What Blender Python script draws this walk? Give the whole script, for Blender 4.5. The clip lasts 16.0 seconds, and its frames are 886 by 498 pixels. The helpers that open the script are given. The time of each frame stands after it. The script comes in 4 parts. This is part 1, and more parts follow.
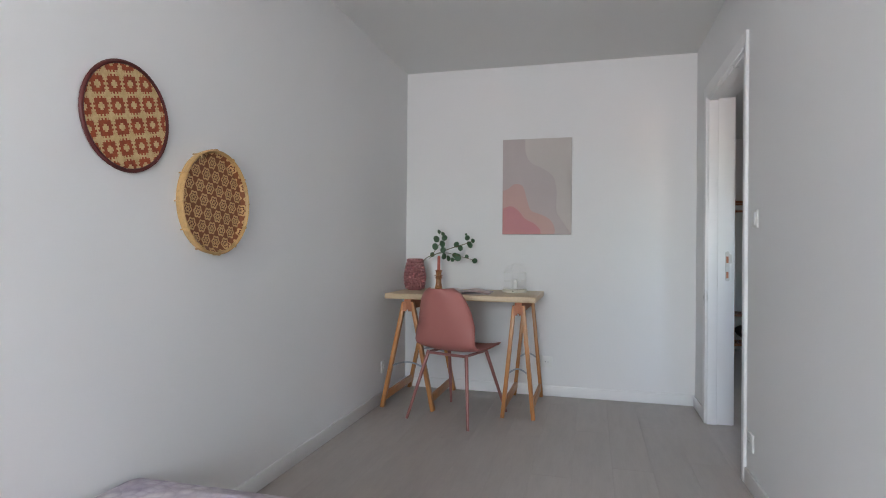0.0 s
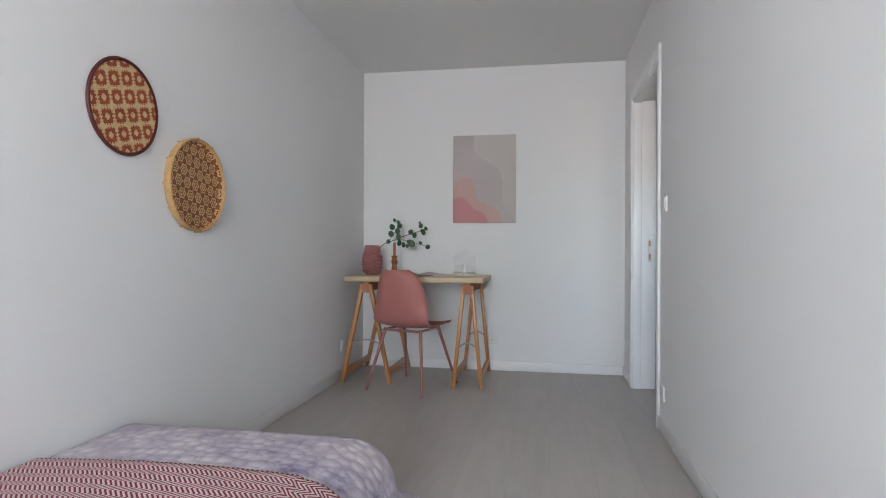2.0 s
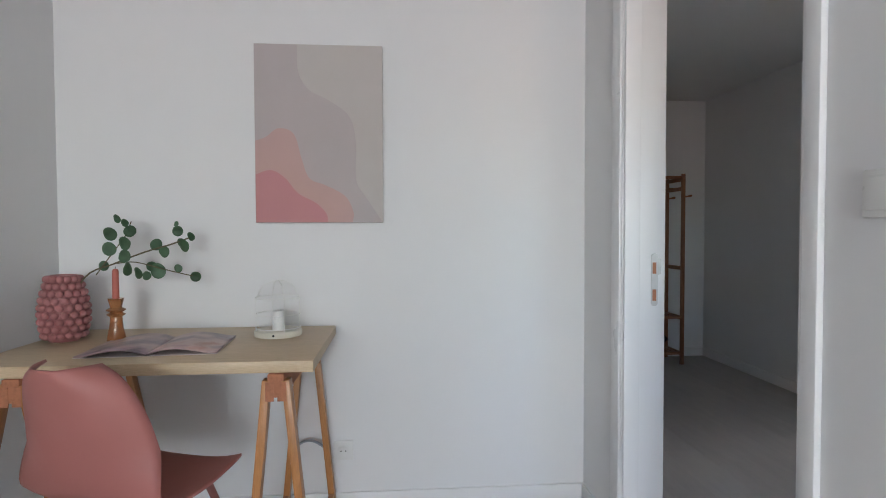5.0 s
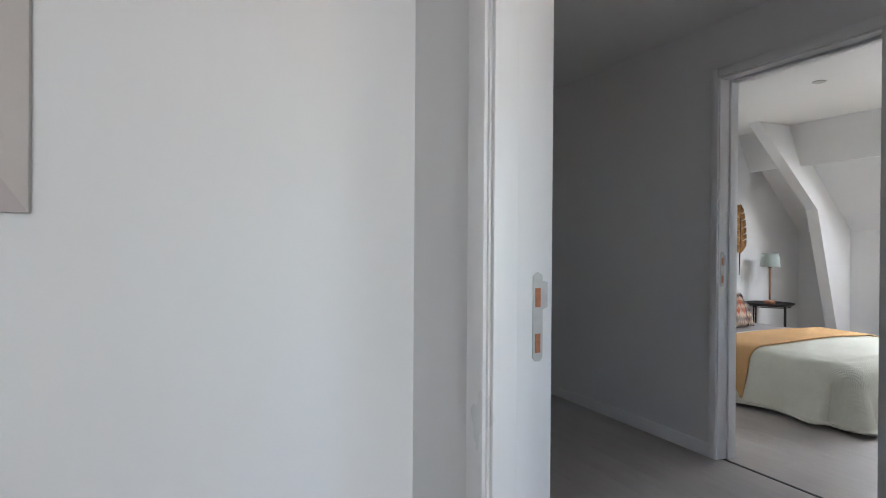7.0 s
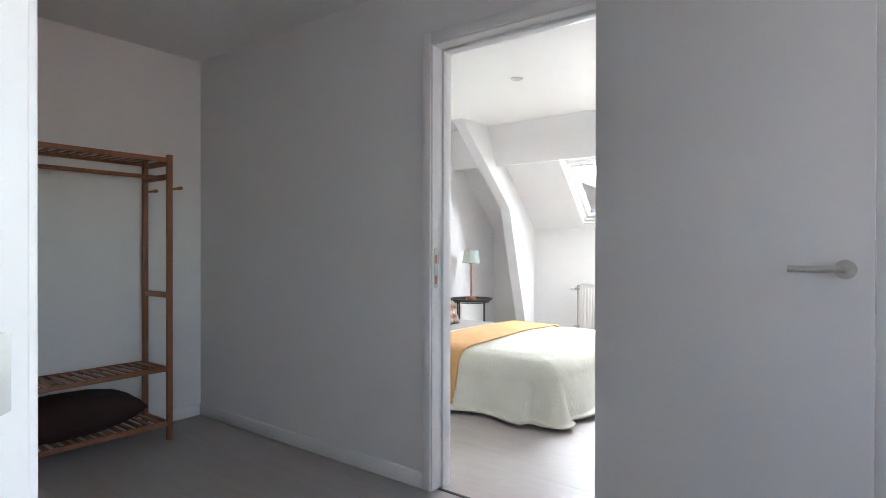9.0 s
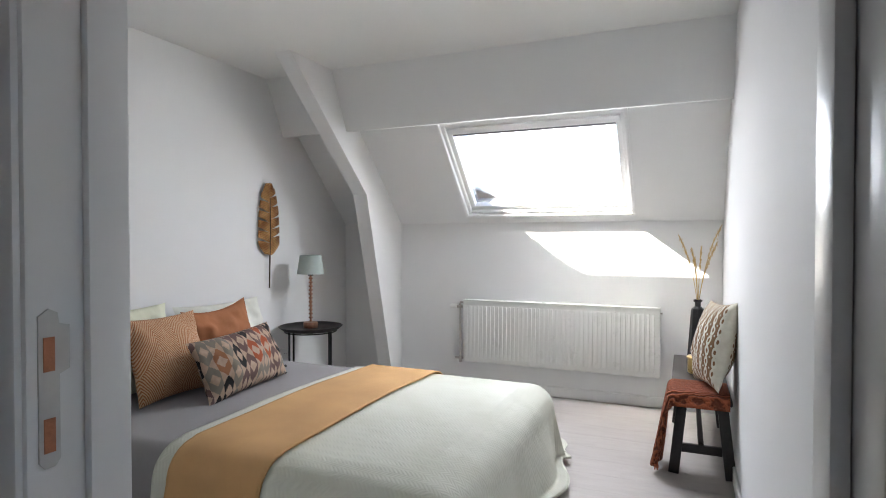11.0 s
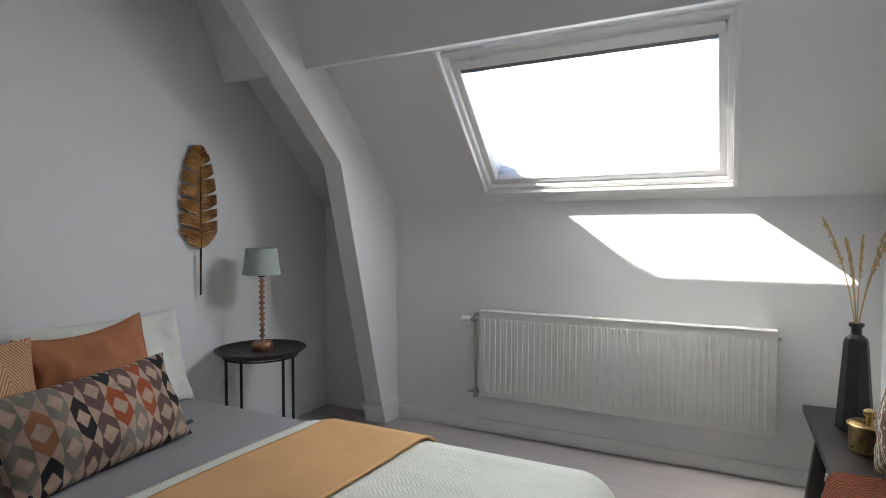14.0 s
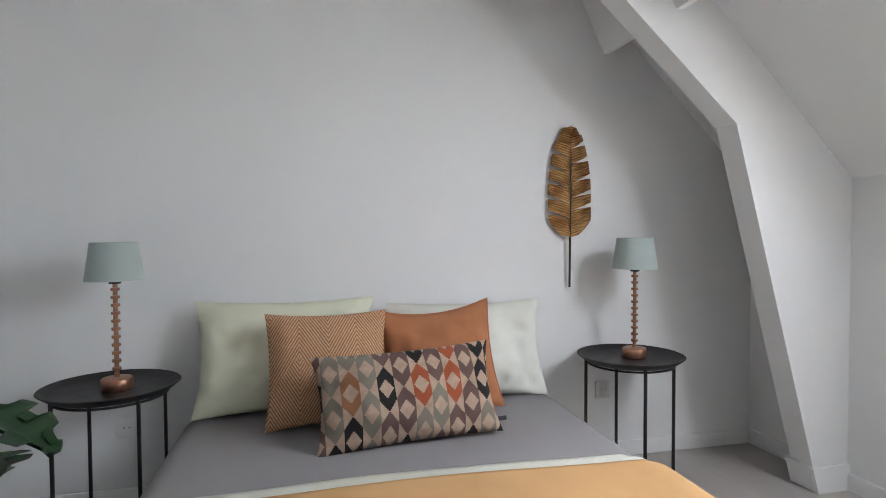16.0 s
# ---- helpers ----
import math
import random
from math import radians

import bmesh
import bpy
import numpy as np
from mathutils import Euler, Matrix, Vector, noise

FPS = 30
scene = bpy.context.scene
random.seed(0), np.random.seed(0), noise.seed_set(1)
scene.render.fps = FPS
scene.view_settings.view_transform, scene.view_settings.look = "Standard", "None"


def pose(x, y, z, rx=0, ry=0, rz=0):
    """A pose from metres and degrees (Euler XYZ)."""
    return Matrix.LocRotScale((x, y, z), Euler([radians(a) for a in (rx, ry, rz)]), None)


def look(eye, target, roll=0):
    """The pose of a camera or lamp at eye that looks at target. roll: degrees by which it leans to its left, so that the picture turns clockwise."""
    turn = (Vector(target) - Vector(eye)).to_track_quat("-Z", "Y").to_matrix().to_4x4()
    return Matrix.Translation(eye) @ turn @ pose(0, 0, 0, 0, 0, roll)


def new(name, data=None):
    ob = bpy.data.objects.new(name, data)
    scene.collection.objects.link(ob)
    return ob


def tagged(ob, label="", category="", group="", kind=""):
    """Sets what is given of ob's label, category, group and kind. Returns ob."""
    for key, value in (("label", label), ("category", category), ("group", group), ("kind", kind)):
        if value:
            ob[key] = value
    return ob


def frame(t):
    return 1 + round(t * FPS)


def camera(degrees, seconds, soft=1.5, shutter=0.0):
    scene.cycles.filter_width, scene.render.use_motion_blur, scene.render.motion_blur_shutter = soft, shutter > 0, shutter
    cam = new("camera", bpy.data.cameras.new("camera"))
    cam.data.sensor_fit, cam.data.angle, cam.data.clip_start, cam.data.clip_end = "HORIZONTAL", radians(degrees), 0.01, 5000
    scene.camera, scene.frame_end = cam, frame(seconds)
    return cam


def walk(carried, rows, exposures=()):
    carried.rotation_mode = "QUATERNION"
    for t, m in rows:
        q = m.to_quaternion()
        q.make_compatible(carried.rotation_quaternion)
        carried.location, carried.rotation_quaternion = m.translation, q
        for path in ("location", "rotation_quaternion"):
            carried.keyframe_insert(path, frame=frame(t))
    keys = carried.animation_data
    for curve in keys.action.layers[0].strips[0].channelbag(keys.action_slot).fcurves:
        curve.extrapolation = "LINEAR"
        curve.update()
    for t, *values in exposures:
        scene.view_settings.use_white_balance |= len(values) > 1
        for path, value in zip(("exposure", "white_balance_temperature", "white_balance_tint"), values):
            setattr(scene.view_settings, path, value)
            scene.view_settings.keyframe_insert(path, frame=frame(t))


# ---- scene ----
cam = camera(76.1, 16.0, soft=1.0)
PATH = [
    (0, (1.414, -4.242, 1.057), (0.906, -2.308, 1.065), 0.5),
    (0.5, (1.385, -4.429, 1.01), (0.972, -2.472, 1.019), 0.3),
    (1, (1.471, -4.582, 0.961), (1.103, -2.616, 0.97), 0.2),
    (1.5, (1.487, -4.625, 0.961), (1.134, -2.656, 0.965), 0.3),
    (2, (1.479, -4.579, 0.961), (1.135, -2.609, 0.967), 0.3),
    (2.5, (1.419, -4.469, 0.991), (1.095, -2.495, 0.995), 0.3),
    (3, (1.347, -4.169, 1.008), (1.062, -2.19, 1.005), 0.2),
    (5.5, (1.323, -2.012, 1.164), (1.629, -0.037, 1.098), 0.1),
    (6, (1.448, -1.809, 1.128), (1.899, 0.139, 1.118), 0.3),
    (6.5, (1.507, -1.61, 1.123), (2.131, 0.29, 1.116), 0.3),
    (7, (1.548, -1.41, 1.126), (2.388, 0.405, 1.116), 0.4),
    (7.5, (1.641, -1.27, 1.12), (2.757, 0.389, 1.112), 0.3),
    (8, (1.798, -1.115, 1.121), (3.121, 0.385, 1.109), 0.2),
    (8.5, (1.925, -1.045, 1.107), (3.391, 0.315, 1.103), 0.2),
    (9, (2.119, -0.885, 1.111), (3.727, 0.329, 1.103), 0.1),
    (9.5, (2.645, -0.644, 1.122), (4.324, 0.442, 1.11), 0.1),
    (12, (3.985, 0.285, 1.214), (5.887, 0.9, 1.166), 0.2),
    (12.5, (4.06, 0.375, 1.212), (5.987, 0.91, 1.16), 0.4),
    (13, (4.245, 0.461, 1.197), (6.185, 0.941, 1.141), 0.4),
    (13.5, (4.624, 0.435, 1.198), (6.55, 0.972, 1.133), 0.3),
    (14, (4.977, 0.368, 1.166), (6.759, 1.273, 1.1), -0.0),
    (14.5, (5.226, 0.26, 1.124), (6.723, 1.585, 1.059), -0.0),
    (15, (5.445, 0.197, 1.113), (6.537, 1.871, 1.058), -0.5),
    (15.5, (5.603, 0.207, 1.102), (6.31, 2.077, 1.049), -0.3),
    (16, (5.788, 0.286, 1.105), (6.235, 2.235, 1.043), -0.3),
]
EXPOSURES = [(0, 3.42), (3, 3.45), (5.5, 3.6), (7, 3.55), (8, 3.9), (8.5, 4.2), (9, 4.6), (9.7, 4.5), (11.5, 2.95), (12.5, 2.58), (13.5, 2.42), (14.5, 2.68), (15.2, 2.95), (16, 3.3)]
walk(cam, [(t, look(eye, target, roll)) for t, eye, target, roll in PATH], EXPOSURES)

# ---- world, sun, large lights ----
SUN_WAY = Vector((0.455, -0.72, -1.0))
world = bpy.data.worlds.new("world")
scene.world = world
world.use_nodes = True
wn = world.node_tree
sky = wn.nodes.new("ShaderNodeTexSky")
sky.sky_type = 'NISHITA'
sky.sun_disc = False
sky.sun_elevation = radians(48.9)
sky.sun_rotation = math.atan2(-0.48, 0.73)
wn.links.new(sky.outputs[0], wn.nodes["Background"].inputs[0])
wn.nodes["Background"].inputs[1].default_value = 0.12
sun = new("sun", bpy.data.lights.new("sun", 'SUN'))
sun.data.energy = 4.5
sun.data.angle = radians(0.5)
sun.data.color = (1.0, 0.95, 0.88)
sun.matrix_world = look((0, 0, 0), SUN_WAY)


def window_light(name, eye, target, sx, sy, watts, color):
    lamp = new(name, bpy.data.lights.new(name, 'AREA'))
    lamp.data.shape = 'RECTANGLE'
    lamp.data.size, lamp.data.size_y = sx, sy
    lamp.data.energy = watts
    lamp.data.color = color
    lamp.matrix_world = look(eye, target)
    return lamp


window_light("skylight_daylight", (7.71, 0.98, 1.90), (6.71, 0.98, 1.50), 1.05, 0.62, 3.4, (0.88, 0.925, 1.0))
window_light("window_daylight", (1.05, -7.26, 1.5), (1.05, -4.6, 1.45), 1.5, 1.3, 11, (0.92, 0.96, 1.0))
# warm fill added to lift the dark hall; no such source is known
window_light("hall_fill_light", (3.2, -3.06, 1.5), (3.2, 0.0, 1.3), 0.68, 0.88, 0.19, (1.0, 0.83, 0.62))

# ---- helpers for shapes ----


def rnd(a, b):
    return random.uniform(a, b)


def bm_box(a, b, bevel=0.0, seg=2):
    bm = bmesh.new()
    mid = [(p + q) / 2 for p, q in zip(a, b)]
    size = [abs(q - p) for p, q in zip(a, b)]
    bmesh.ops.create_cube(bm, size=1, matrix=Matrix.Translation(mid) @ Matrix.Diagonal((*size, 1)))
    if bevel:
        bmesh.ops.bevel(bm, geom=bm.edges[:], offset=bevel, segments=seg, affect='EDGES', profile=0.5)
    return bm


def bm_bar(p, q, w, h, bevel=0.0, up=(0, 0, 1)):
    """A square bar from p to q."""
    p, q = Vector(p), Vector(q)
    d = q - p
    z = d.normalized()
    x = z.cross(Vector(up))
    if x.length < 1e-4:
        x = Vector((1, 0, 0))
    x.normalize()
    y = z.cross(x)
    m = Matrix((x, y, z)).transposed().to_4x4()
    bm = bm_box((-w / 2, -h / 2, 0), (w / 2, h / 2, d.length), bevel, 2)
    bm.transform(Matrix.Translation(p) @ m)
    return bm


def bm_rod(p, q, r1, r2=None, n=12):
    p, q = Vector(p), Vector(q)
    d = q - p
    bm = bmesh.new()
    m = Matrix.Translation((p + q) / 2) @ d.to_track_quat('Z', 'Y').to_matrix().to_4x4()
    bmesh.ops.create_cone(bm, cap_ends=True, segments=n, radius1=r1, radius2=r1 if r2 is None else r2, depth=d.length, matrix=m)
    return bm


def bm_lathe(prof, n=32, mid=(0, 0, 0)):
    """Turns (radius, height) pairs round the z axis."""
    bm = bmesh.new()
    rings = []
    for r, z in prof:
        rings.append([bm.verts.new((mid[0] + r * math.cos(2 * math.pi * i / n), mid[1] + r * math.sin(2 * math.pi * i / n), mid[2] + z)) for i in range(n)])
    for a, b in zip(rings, rings[1:]):
        for i in range(n):
            bm.faces.new((a[i], a[(i + 1) % n], b[(i + 1) % n], b[i]))
    if prof[0][0] > 1e-4:
        bm.faces.new(rings[0][::-1])
    if prof[-1][0] > 1e-4:
        bm.faces.new(rings[-1])
    bmesh.ops.remove_doubles(bm, verts=bm.verts[:], dist=1e-5)
    return bm


def bm_tube(pts, r, n=8, closed=False):
    """A round tube along points."""
    pts = [Vector(p) for p in pts]
    bm = bmesh.new()
    rings = []
    last = len(pts) - 1
    for i, p in enumerate(pts):
        a = pts[i - 1] if i or closed else p
        b = pts[(i + 1) % len(pts)] if i < last or closed else p
        t = (b - a).normalized()
        x = t.cross(Vector((0.13, 0.21, 1.0)))
        if x.length < 0.1:
            x = t.cross(Vector((1, 0, 0)))
        x.normalize()
        y = t.cross(x)
        rr = r[i] if isinstance(r, (list, tuple)) else r
        rings.append([bm.verts.new(p + rr * (math.cos(2 * math.pi * k / n) * x + math.sin(2 * math.pi * k / n) * y)) for k in range(n)])
    pairs = list(zip(rings, rings[1:])) + ([(rings[-1], rings[0])] if closed else [])
    for a, b in pairs:
        for k in range(n):
            bm.faces.new((a[k], a[(k + 1) % n], b[(k + 1) % n], b[k]))
    if not closed:
        bm.faces.new(rings[0][::-1])
        bm.faces.new(rings[-1])
    return bm


def bm_grid(f, nu, nv):
    """A sheet of f(u, v), u and v from 0 to 1."""
    bm = bmesh.new()
    g = [[bm.verts.new(f(i / nu, j / nv)) for j in range(nv + 1)] for i in range(nu + 1)]
    for i in range(nu):
        for j in range(nv):
            bm.faces.new((g[i][j], g[i + 1][j], g[i + 1][j + 1], g[i][j + 1]))
    return bm


def bm_prism(outline, lo, hi, axis='y'):
    """A flat outline of (a, b) pairs, made thick along an axis. y: (x, z) pairs; x: (y, z); z: (x, y)."""
    bm = bmesh.new()

    def place(a, b, c):
        return {'y': (a, c, b), 'x': (c, a, b), 'z': (a, b, c)}[axis]
    lower = [bm.verts.new(place(a, b, lo)) for a, b in outline]
    upper = [bm.verts.new(place(a, b, hi)) for a, b in outline]
    n = len(outline)
    bm.faces.new(lower[::-1])
    bm.faces.new(upper)
    for i in range(n):
        bm.faces.new((lower[i], lower[(i + 1) % n], upper[(i + 1) % n], upper[i]))
    bmesh.ops.recalc_face_normals(bm, faces=bm.faces[:])
    return bm


def joined(*bms):
    out = bmesh.new()
    for b in bms:
        me = bpy.data.meshes.new("tmp")
        b.to_mesh(me)
        out.from_mesh(me)
        b.free()
        bpy.data.meshes.remove(me)
    return out


def mesh_of(name, bm, material, smooth=None):
    bmesh.ops.recalc_face_normals(bm, faces=bm.faces[:])
    me = bpy.data.meshes.new(name)
    bm.to_mesh(me)
    bm.free()
    if material:
        me.materials.append(material)
    if smooth is not None:
        me.shade_smooth()
        me.set_sharp_from_angle(angle=radians(smooth))
    return me


def part(name, bm, material, parent=None, label="", smooth=40, solid=0.0):
    """One mesh object, under a thing or a part, in the thing's own coordinates."""
    ob = new(name, mesh_of(name, bm, material, smooth))
    ob.parent = parent
    if solid:
        mod = ob.modifiers.new("thickness", 'SOLIDIFY')
        mod.thickness = solid
        mod.offset = 0
    if label:
        tagged(ob, label)
    return ob


def thing(name, label, category, at=(0, 0, 0), rz=0, group="", kind=""):
    ob = new(name)
    ob.empty_display_size = 0.1
    ob.matrix_basis = pose(*at, 0, 0, rz)
    return tagged(ob, label, category, group, kind)


def structure(name, bm, material, label="", category="", smooth=40):
    ob = part(name, bm, material, None, "", smooth)
    return tagged(ob, label or name.replace("_", " "), category or name.split("_")[0], "", "structure")


# ---- materials ----


class Nodes:
    """Short hand for a node material."""

    def __init__(self, name, rough=0.6, metal=0.0, base=(0.8, 0.8, 0.8)):
        self.m = bpy.data.materials.new(name)
        self.m.use_nodes = True
        self.t = self.m.node_tree
        self.b = self.t.nodes["Principled BSDF"]
        self.b.inputs["Roughness"].default_value = rough
        self.b.inputs["Metallic"].default_value = metal
        self.b.inputs["Base Color"].default_value = (*base, 1)
        self.co = self.t.nodes.new("ShaderNodeTexCoord").outputs["Object"]

    def put(self, sock, v):
        if isinstance(v, bpy.types.NodeSocket):
            self.t.links.new(v, sock)
        elif v is not None:
            sock.default_value = v

    def math(self, op, a, b=None, c=None):
        n = self.t.nodes.new("ShaderNodeMath")
        n.operation = op
        for s, v in zip(n.inputs, (a, b, c)):
            self.put(s, v)
        return n.outputs[0]

    def xyz(self, co=None):
        n = self.t.nodes.new("ShaderNodeSeparateXYZ")
        self.put(n.inputs[0], co or self.co)
        return n.outputs[0], n.outputs[1], n.outputs[2]

    def combine(self, x, y, z=0.0):
        n = self.t.nodes.new("ShaderNodeCombineXYZ")
        for s, v in zip(n.inputs, (x, y, z)):
            self.put(s, v)
        return n.outputs[0]

    def noise(self, scale, detail=4.0, stretch=None, co=None, rough=0.5):
        n = self.t.nodes.new("ShaderNodeTexNoise")
        src = co or self.co
        if stretch:
            m = self.t.nodes.new("ShaderNodeMapping")
            m.inputs["Scale"].default_value = stretch
            self.put(m.inputs[0], src)
            src = m.outputs[0]
        self.put(n.inputs["Vector"], src)
        n.inputs["Scale"].default_value = scale
        n.inputs["Detail"].default_value = detail
        n.inputs["Roughness"].default_value = rough
        return n.outputs["Fac"]

    def ramp(self, fac, stops, constant=False):
        n = self.t.nodes.new("ShaderNodeValToRGB")
        n.color_ramp.interpolation = 'CONSTANT' if constant else 'LINEAR'
        e = n.color_ramp.elements
        while len(e) < len(stops):
            e.new(0.5)
        for el, (p, c) in zip(e, stops):
            el.position = p
            el.color = (*c, 1) if len(c) == 3 else c
        self.put(n.inputs[0], fac)
        return n.outputs[0]

    def mix(self, fac, a, b, mode='MIX'):
        n = self.t.nodes.new("ShaderNodeMix")
        n.data_type = 'RGBA'
        n.blend_type = mode
        self.put(n.inputs["Factor"], fac)
        for s, v in ((n.inputs[6], a), (n.inputs[7], b)):
            self.put(s, (*v, 1) if isinstance(v, tuple) and len(v) == 3 else v)
        return n.outputs[2]

    def color(self, v):
        self.put(self.b.inputs["Base Color"], v)
        return self

    def rough(self, v):
        self.put(self.b.inputs["Roughness"], v)
        return self

    def bump(self, h, strength=0.3, dist=0.002):
        n = self.t.nodes.new("ShaderNodeBump")
        n.inputs["Strength"].default_value = strength
        n.inputs["Distance"].default_value = dist
        self.put(n.inputs["Height"], h)
        old = self.b.inputs["Normal"]
        if old.is_linked:
            self.t.links.new(old.links[0].from_socket, n.inputs["Normal"])
        self.t.links.new(n.outputs[0], old)
        return self


def shade(c, k):
    return tuple(min(1.0, v * k) for v in c)


def plain(name, base, rough=0.5, metal=0.0, vary=0.12, scale=6.0, grain=180.0, bump=0.15, dist=0.001):
    n = Nodes(name, rough, metal, base)
    big = n.noise(scale, 5)
    n.color(n.ramp(big, [(0.25, shade(base, 1 - vary)), (0.75, shade(base, 1 + vary * 0.6))]))
    r = n.math('MULTIPLY_ADD', n.noise(scale * 3, 3), 0.2, rough - 0.1)
    n.rough(r)
    n.bump(n.noise(grain, 3), bump, dist)
    return n.m


def painted_wall(name, base):
    n = Nodes(name, 0.75, 0, base)
    c = n.ramp(n.noise(0.9, 4), [(0.3, shade(base, 0.965)), (0.7, base)])
    scuff = n.ramp(n.noise(5.5, 6, rough=0.7), [(0.68, (1, 1, 1)), (0.85, (0.93, 0.92, 0.9))])
    n.color(n.mix(1.0, c, scuff, 'MULTIPLY'))
    n.bump(n.noise(160, 3), 0.12, 0.0008)
    n.bump(n.noise(14, 2), 0.05, 0.002)
    return n.m


def wood(name, base, rough=0.45, along=(1, 12, 12), scale=5.0, vary=0.35):
    n = Nodes(name, rough, 0, base)
    g = n.noise(scale, 8, along, rough=0.65)
    f = n.noise(scale * 9, 4, along)
    c = n.ramp(g, [(0.25, shade(base, 1 - vary)), (0.5, base), (0.8, shade(base, 1 + vary * 0.5))])
    d = n.ramp(f, [(0.3, (0.86, 0.84, 0.8)), (0.6, (1, 1, 1))])
    n.color(n.mix(1.0, c, d, 'MULTIPLY'))
    n.bump(f, 0.15, 0.0008)
    return n.m


WALL = painted_wall("wall_paint", (0.80, 0.80, 0.80))
CEIL = painted_wall("ceiling_paint", (0.80, 0.80, 0.785))
TRIM = plain("white_lacquer", (0.82, 0.82, 0.82), 0.32, vary=0.03, scale=2, grain=60, bump=0.04)
DOOR = plain("door_lacquer", (0.74, 0.745, 0.75), 0.38, vary=0.02, scale=2, grain=60, bump=0.04)
STEEL = plain("brushed_steel", (0.56, 0.55, 0.54), 0.42, 0.65, vary=0.1, scale=30, grain=400, bump=0.05)
WHITE_PLASTIC = plain("white_plastic", (0.78, 0.78, 0.76), 0.3, vary=0.03, bump=0.02)
PALE_WOOD = wood("pale_oak_board", (0.60, 0.46, 0.30), 0.42, (1.2, 14, 14), 4, 0.12)
PINE = wood("varnished_pine", (0.50, 0.22, 0.075), 0.35, (14, 14, 1.2), 4, 0.3)
PINE_BARE = wood("bare_sawn_wood", (0.42, 0.16, 0.08), 0.7, (10, 10, 10), 8, 0.3)
CHAIR_PINK = plain("dusty_pink_plastic", (0.42, 0.155, 0.135), 0.5, vary=0.05, scale=3, grain=500, bump=0.1, dist=0.0004)
CHAIR_LEG = plain("dusty_pink_metal", (0.30, 0.125, 0.11), 0.35, 0.2, vary=0.05)
BLACK_STEEL = plain("black_powder_coat", (0.018, 0.018, 0.019), 0.42, 0.3, vary=0.2, grain=600, bump=0.1, dist=0.0003)
DARK_TRAY = plain("black_brown_tray", (0.014, 0.011, 0.012), 0.5, 0.0, vary=0.25, grain=500, bump=0.06, dist=0.0003)
COPPER = plain("antique_copper", (0.42, 0.22, 0.14), 0.38, 0.9, vary=0.35, scale=40, bump=0.2)
SHADE_CLOTH = plain("sage_linen_shade", (0.40, 0.46, 0.44), 0.85, vary=0.05, grain=700, bump=0.3)
DARK_WOOD = wood("black_stained_wood", (0.020, 0.015, 0.016), 0.42, (1.5, 12, 12), 5, 0.4)
DARK_VASE = plain("black_ceramic", (0.012, 0.012, 0.014), 0.5, vary=0.3, scale=20, bump=0.1)
BRASS = plain("aged_brass", (0.55, 0.40, 0.17), 0.3, 1.0, vary=0.2, scale=25, bump=0.08)
GRASS_STRAW = plain("dry_straw", (0.55, 0.38, 0.16), 0.8, vary=0.3, scale=60)
RACK_WOOD = wood("brown_bamboo", (0.30, 0.125, 0.06), 0.4, (10, 10, 1.5), 5, 0.3)
DARK_CUSHION = plain("dark_brown_velvet", (0.035, 0.014, 0.013), 0.9, vary=0.4, scale=12, grain=300, bump=0.4)
GREY_SHEET = plain("grey_cotton", (0.29, 0.275, 0.28), 0.9, vary=0.05, scale=3, grain=500, bump=0.35)
PILLOW_CREAM = plain("pale_cream_cotton", (0.72, 0.725, 0.57), 0.9, vary=0.05, scale=5, grain=300, bump=0.3)
PILLOW_WHITE = plain("white_cotton", (0.72, 0.725, 0.66), 0.9, vary=0.04, scale=5, grain=300, bump=0.3)
RUST_LINEN = plain("rust_linen", (0.42, 0.165, 0.07), 0.9, vary=0.15, scale=9, grain=420, bump=0.45)
GREEN_LEAF = plain("eucalyptus_leaf", (0.052, 0.115, 0.055), 0.5, vary=0.35, scale=30, bump=0.2)
STEM = plain("brown_green_twig", (0.12, 0.10, 0.05), 0.7, vary=0.3, scale=50)
MONSTERA = plain("monstera_leaf", (0.02, 0.062, 0.022), 0.33, vary=0.4, scale=14, bump=0.2)
CANDLE = plain("terracotta_wax", (0.47, 0.12, 0.085), 0.45, vary=0.06, scale=10)
RADIATOR = plain("white_radiator_enamel", (0.76, 0.76, 0.73), 0.3, vary=0.03, scale=3, bump=0.03)
CHROME = plain("dull_chrome", (0.45, 0.43, 0.41), 0.3, 1.0, vary=0.15, scale=40)
GRAY_STRIP = plain("grey_blind_rail", (0.20, 0.20, 0.22), 0.5, 0.3, vary=0.1)
BLACK_HOLE = plain("dark_socket_hole", (0.02, 0.02, 0.02), 0.6)
WIRE_WHITE = plain("white_wire", (0.80, 0.80, 0.78), 0.4, vary=0.03)
LAMP_BASE = plain("cream_lamp_base", (0.68, 0.65, 0.56), 0.5, vary=0.06)
ZINC = plain("zinc_hinge", (0.42, 0.47, 0.52), 0.4, 0.8, vary=0.1)
BATTEN = plain("roof_brick", (0.32, 0.2, 0.15), 0.85, vary=0.2, bump=0.4)


def glass_tint(name, base, rough, trans, ior=1.45):
    n = Nodes(name, rough, 0, base)
    n.b.inputs["Transmission Weight"].default_value = trans
    n.b.inputs["IOR"].default_value = ior
    n.bump(n.noise(60, 2), 0.05, 0.001)
    return n.m


PINK_GLASS = glass_tint("rose_glass", (0.70, 0.31, 0.31), 0.05, 0.55)
AMBER_GLASS = glass_tint("amber_glass", (0.66, 0.30, 0.12), 0.05, 0.7)
CLEAR = glass_tint("clear_glass", (1, 1, 1), 0.0, 1.0)


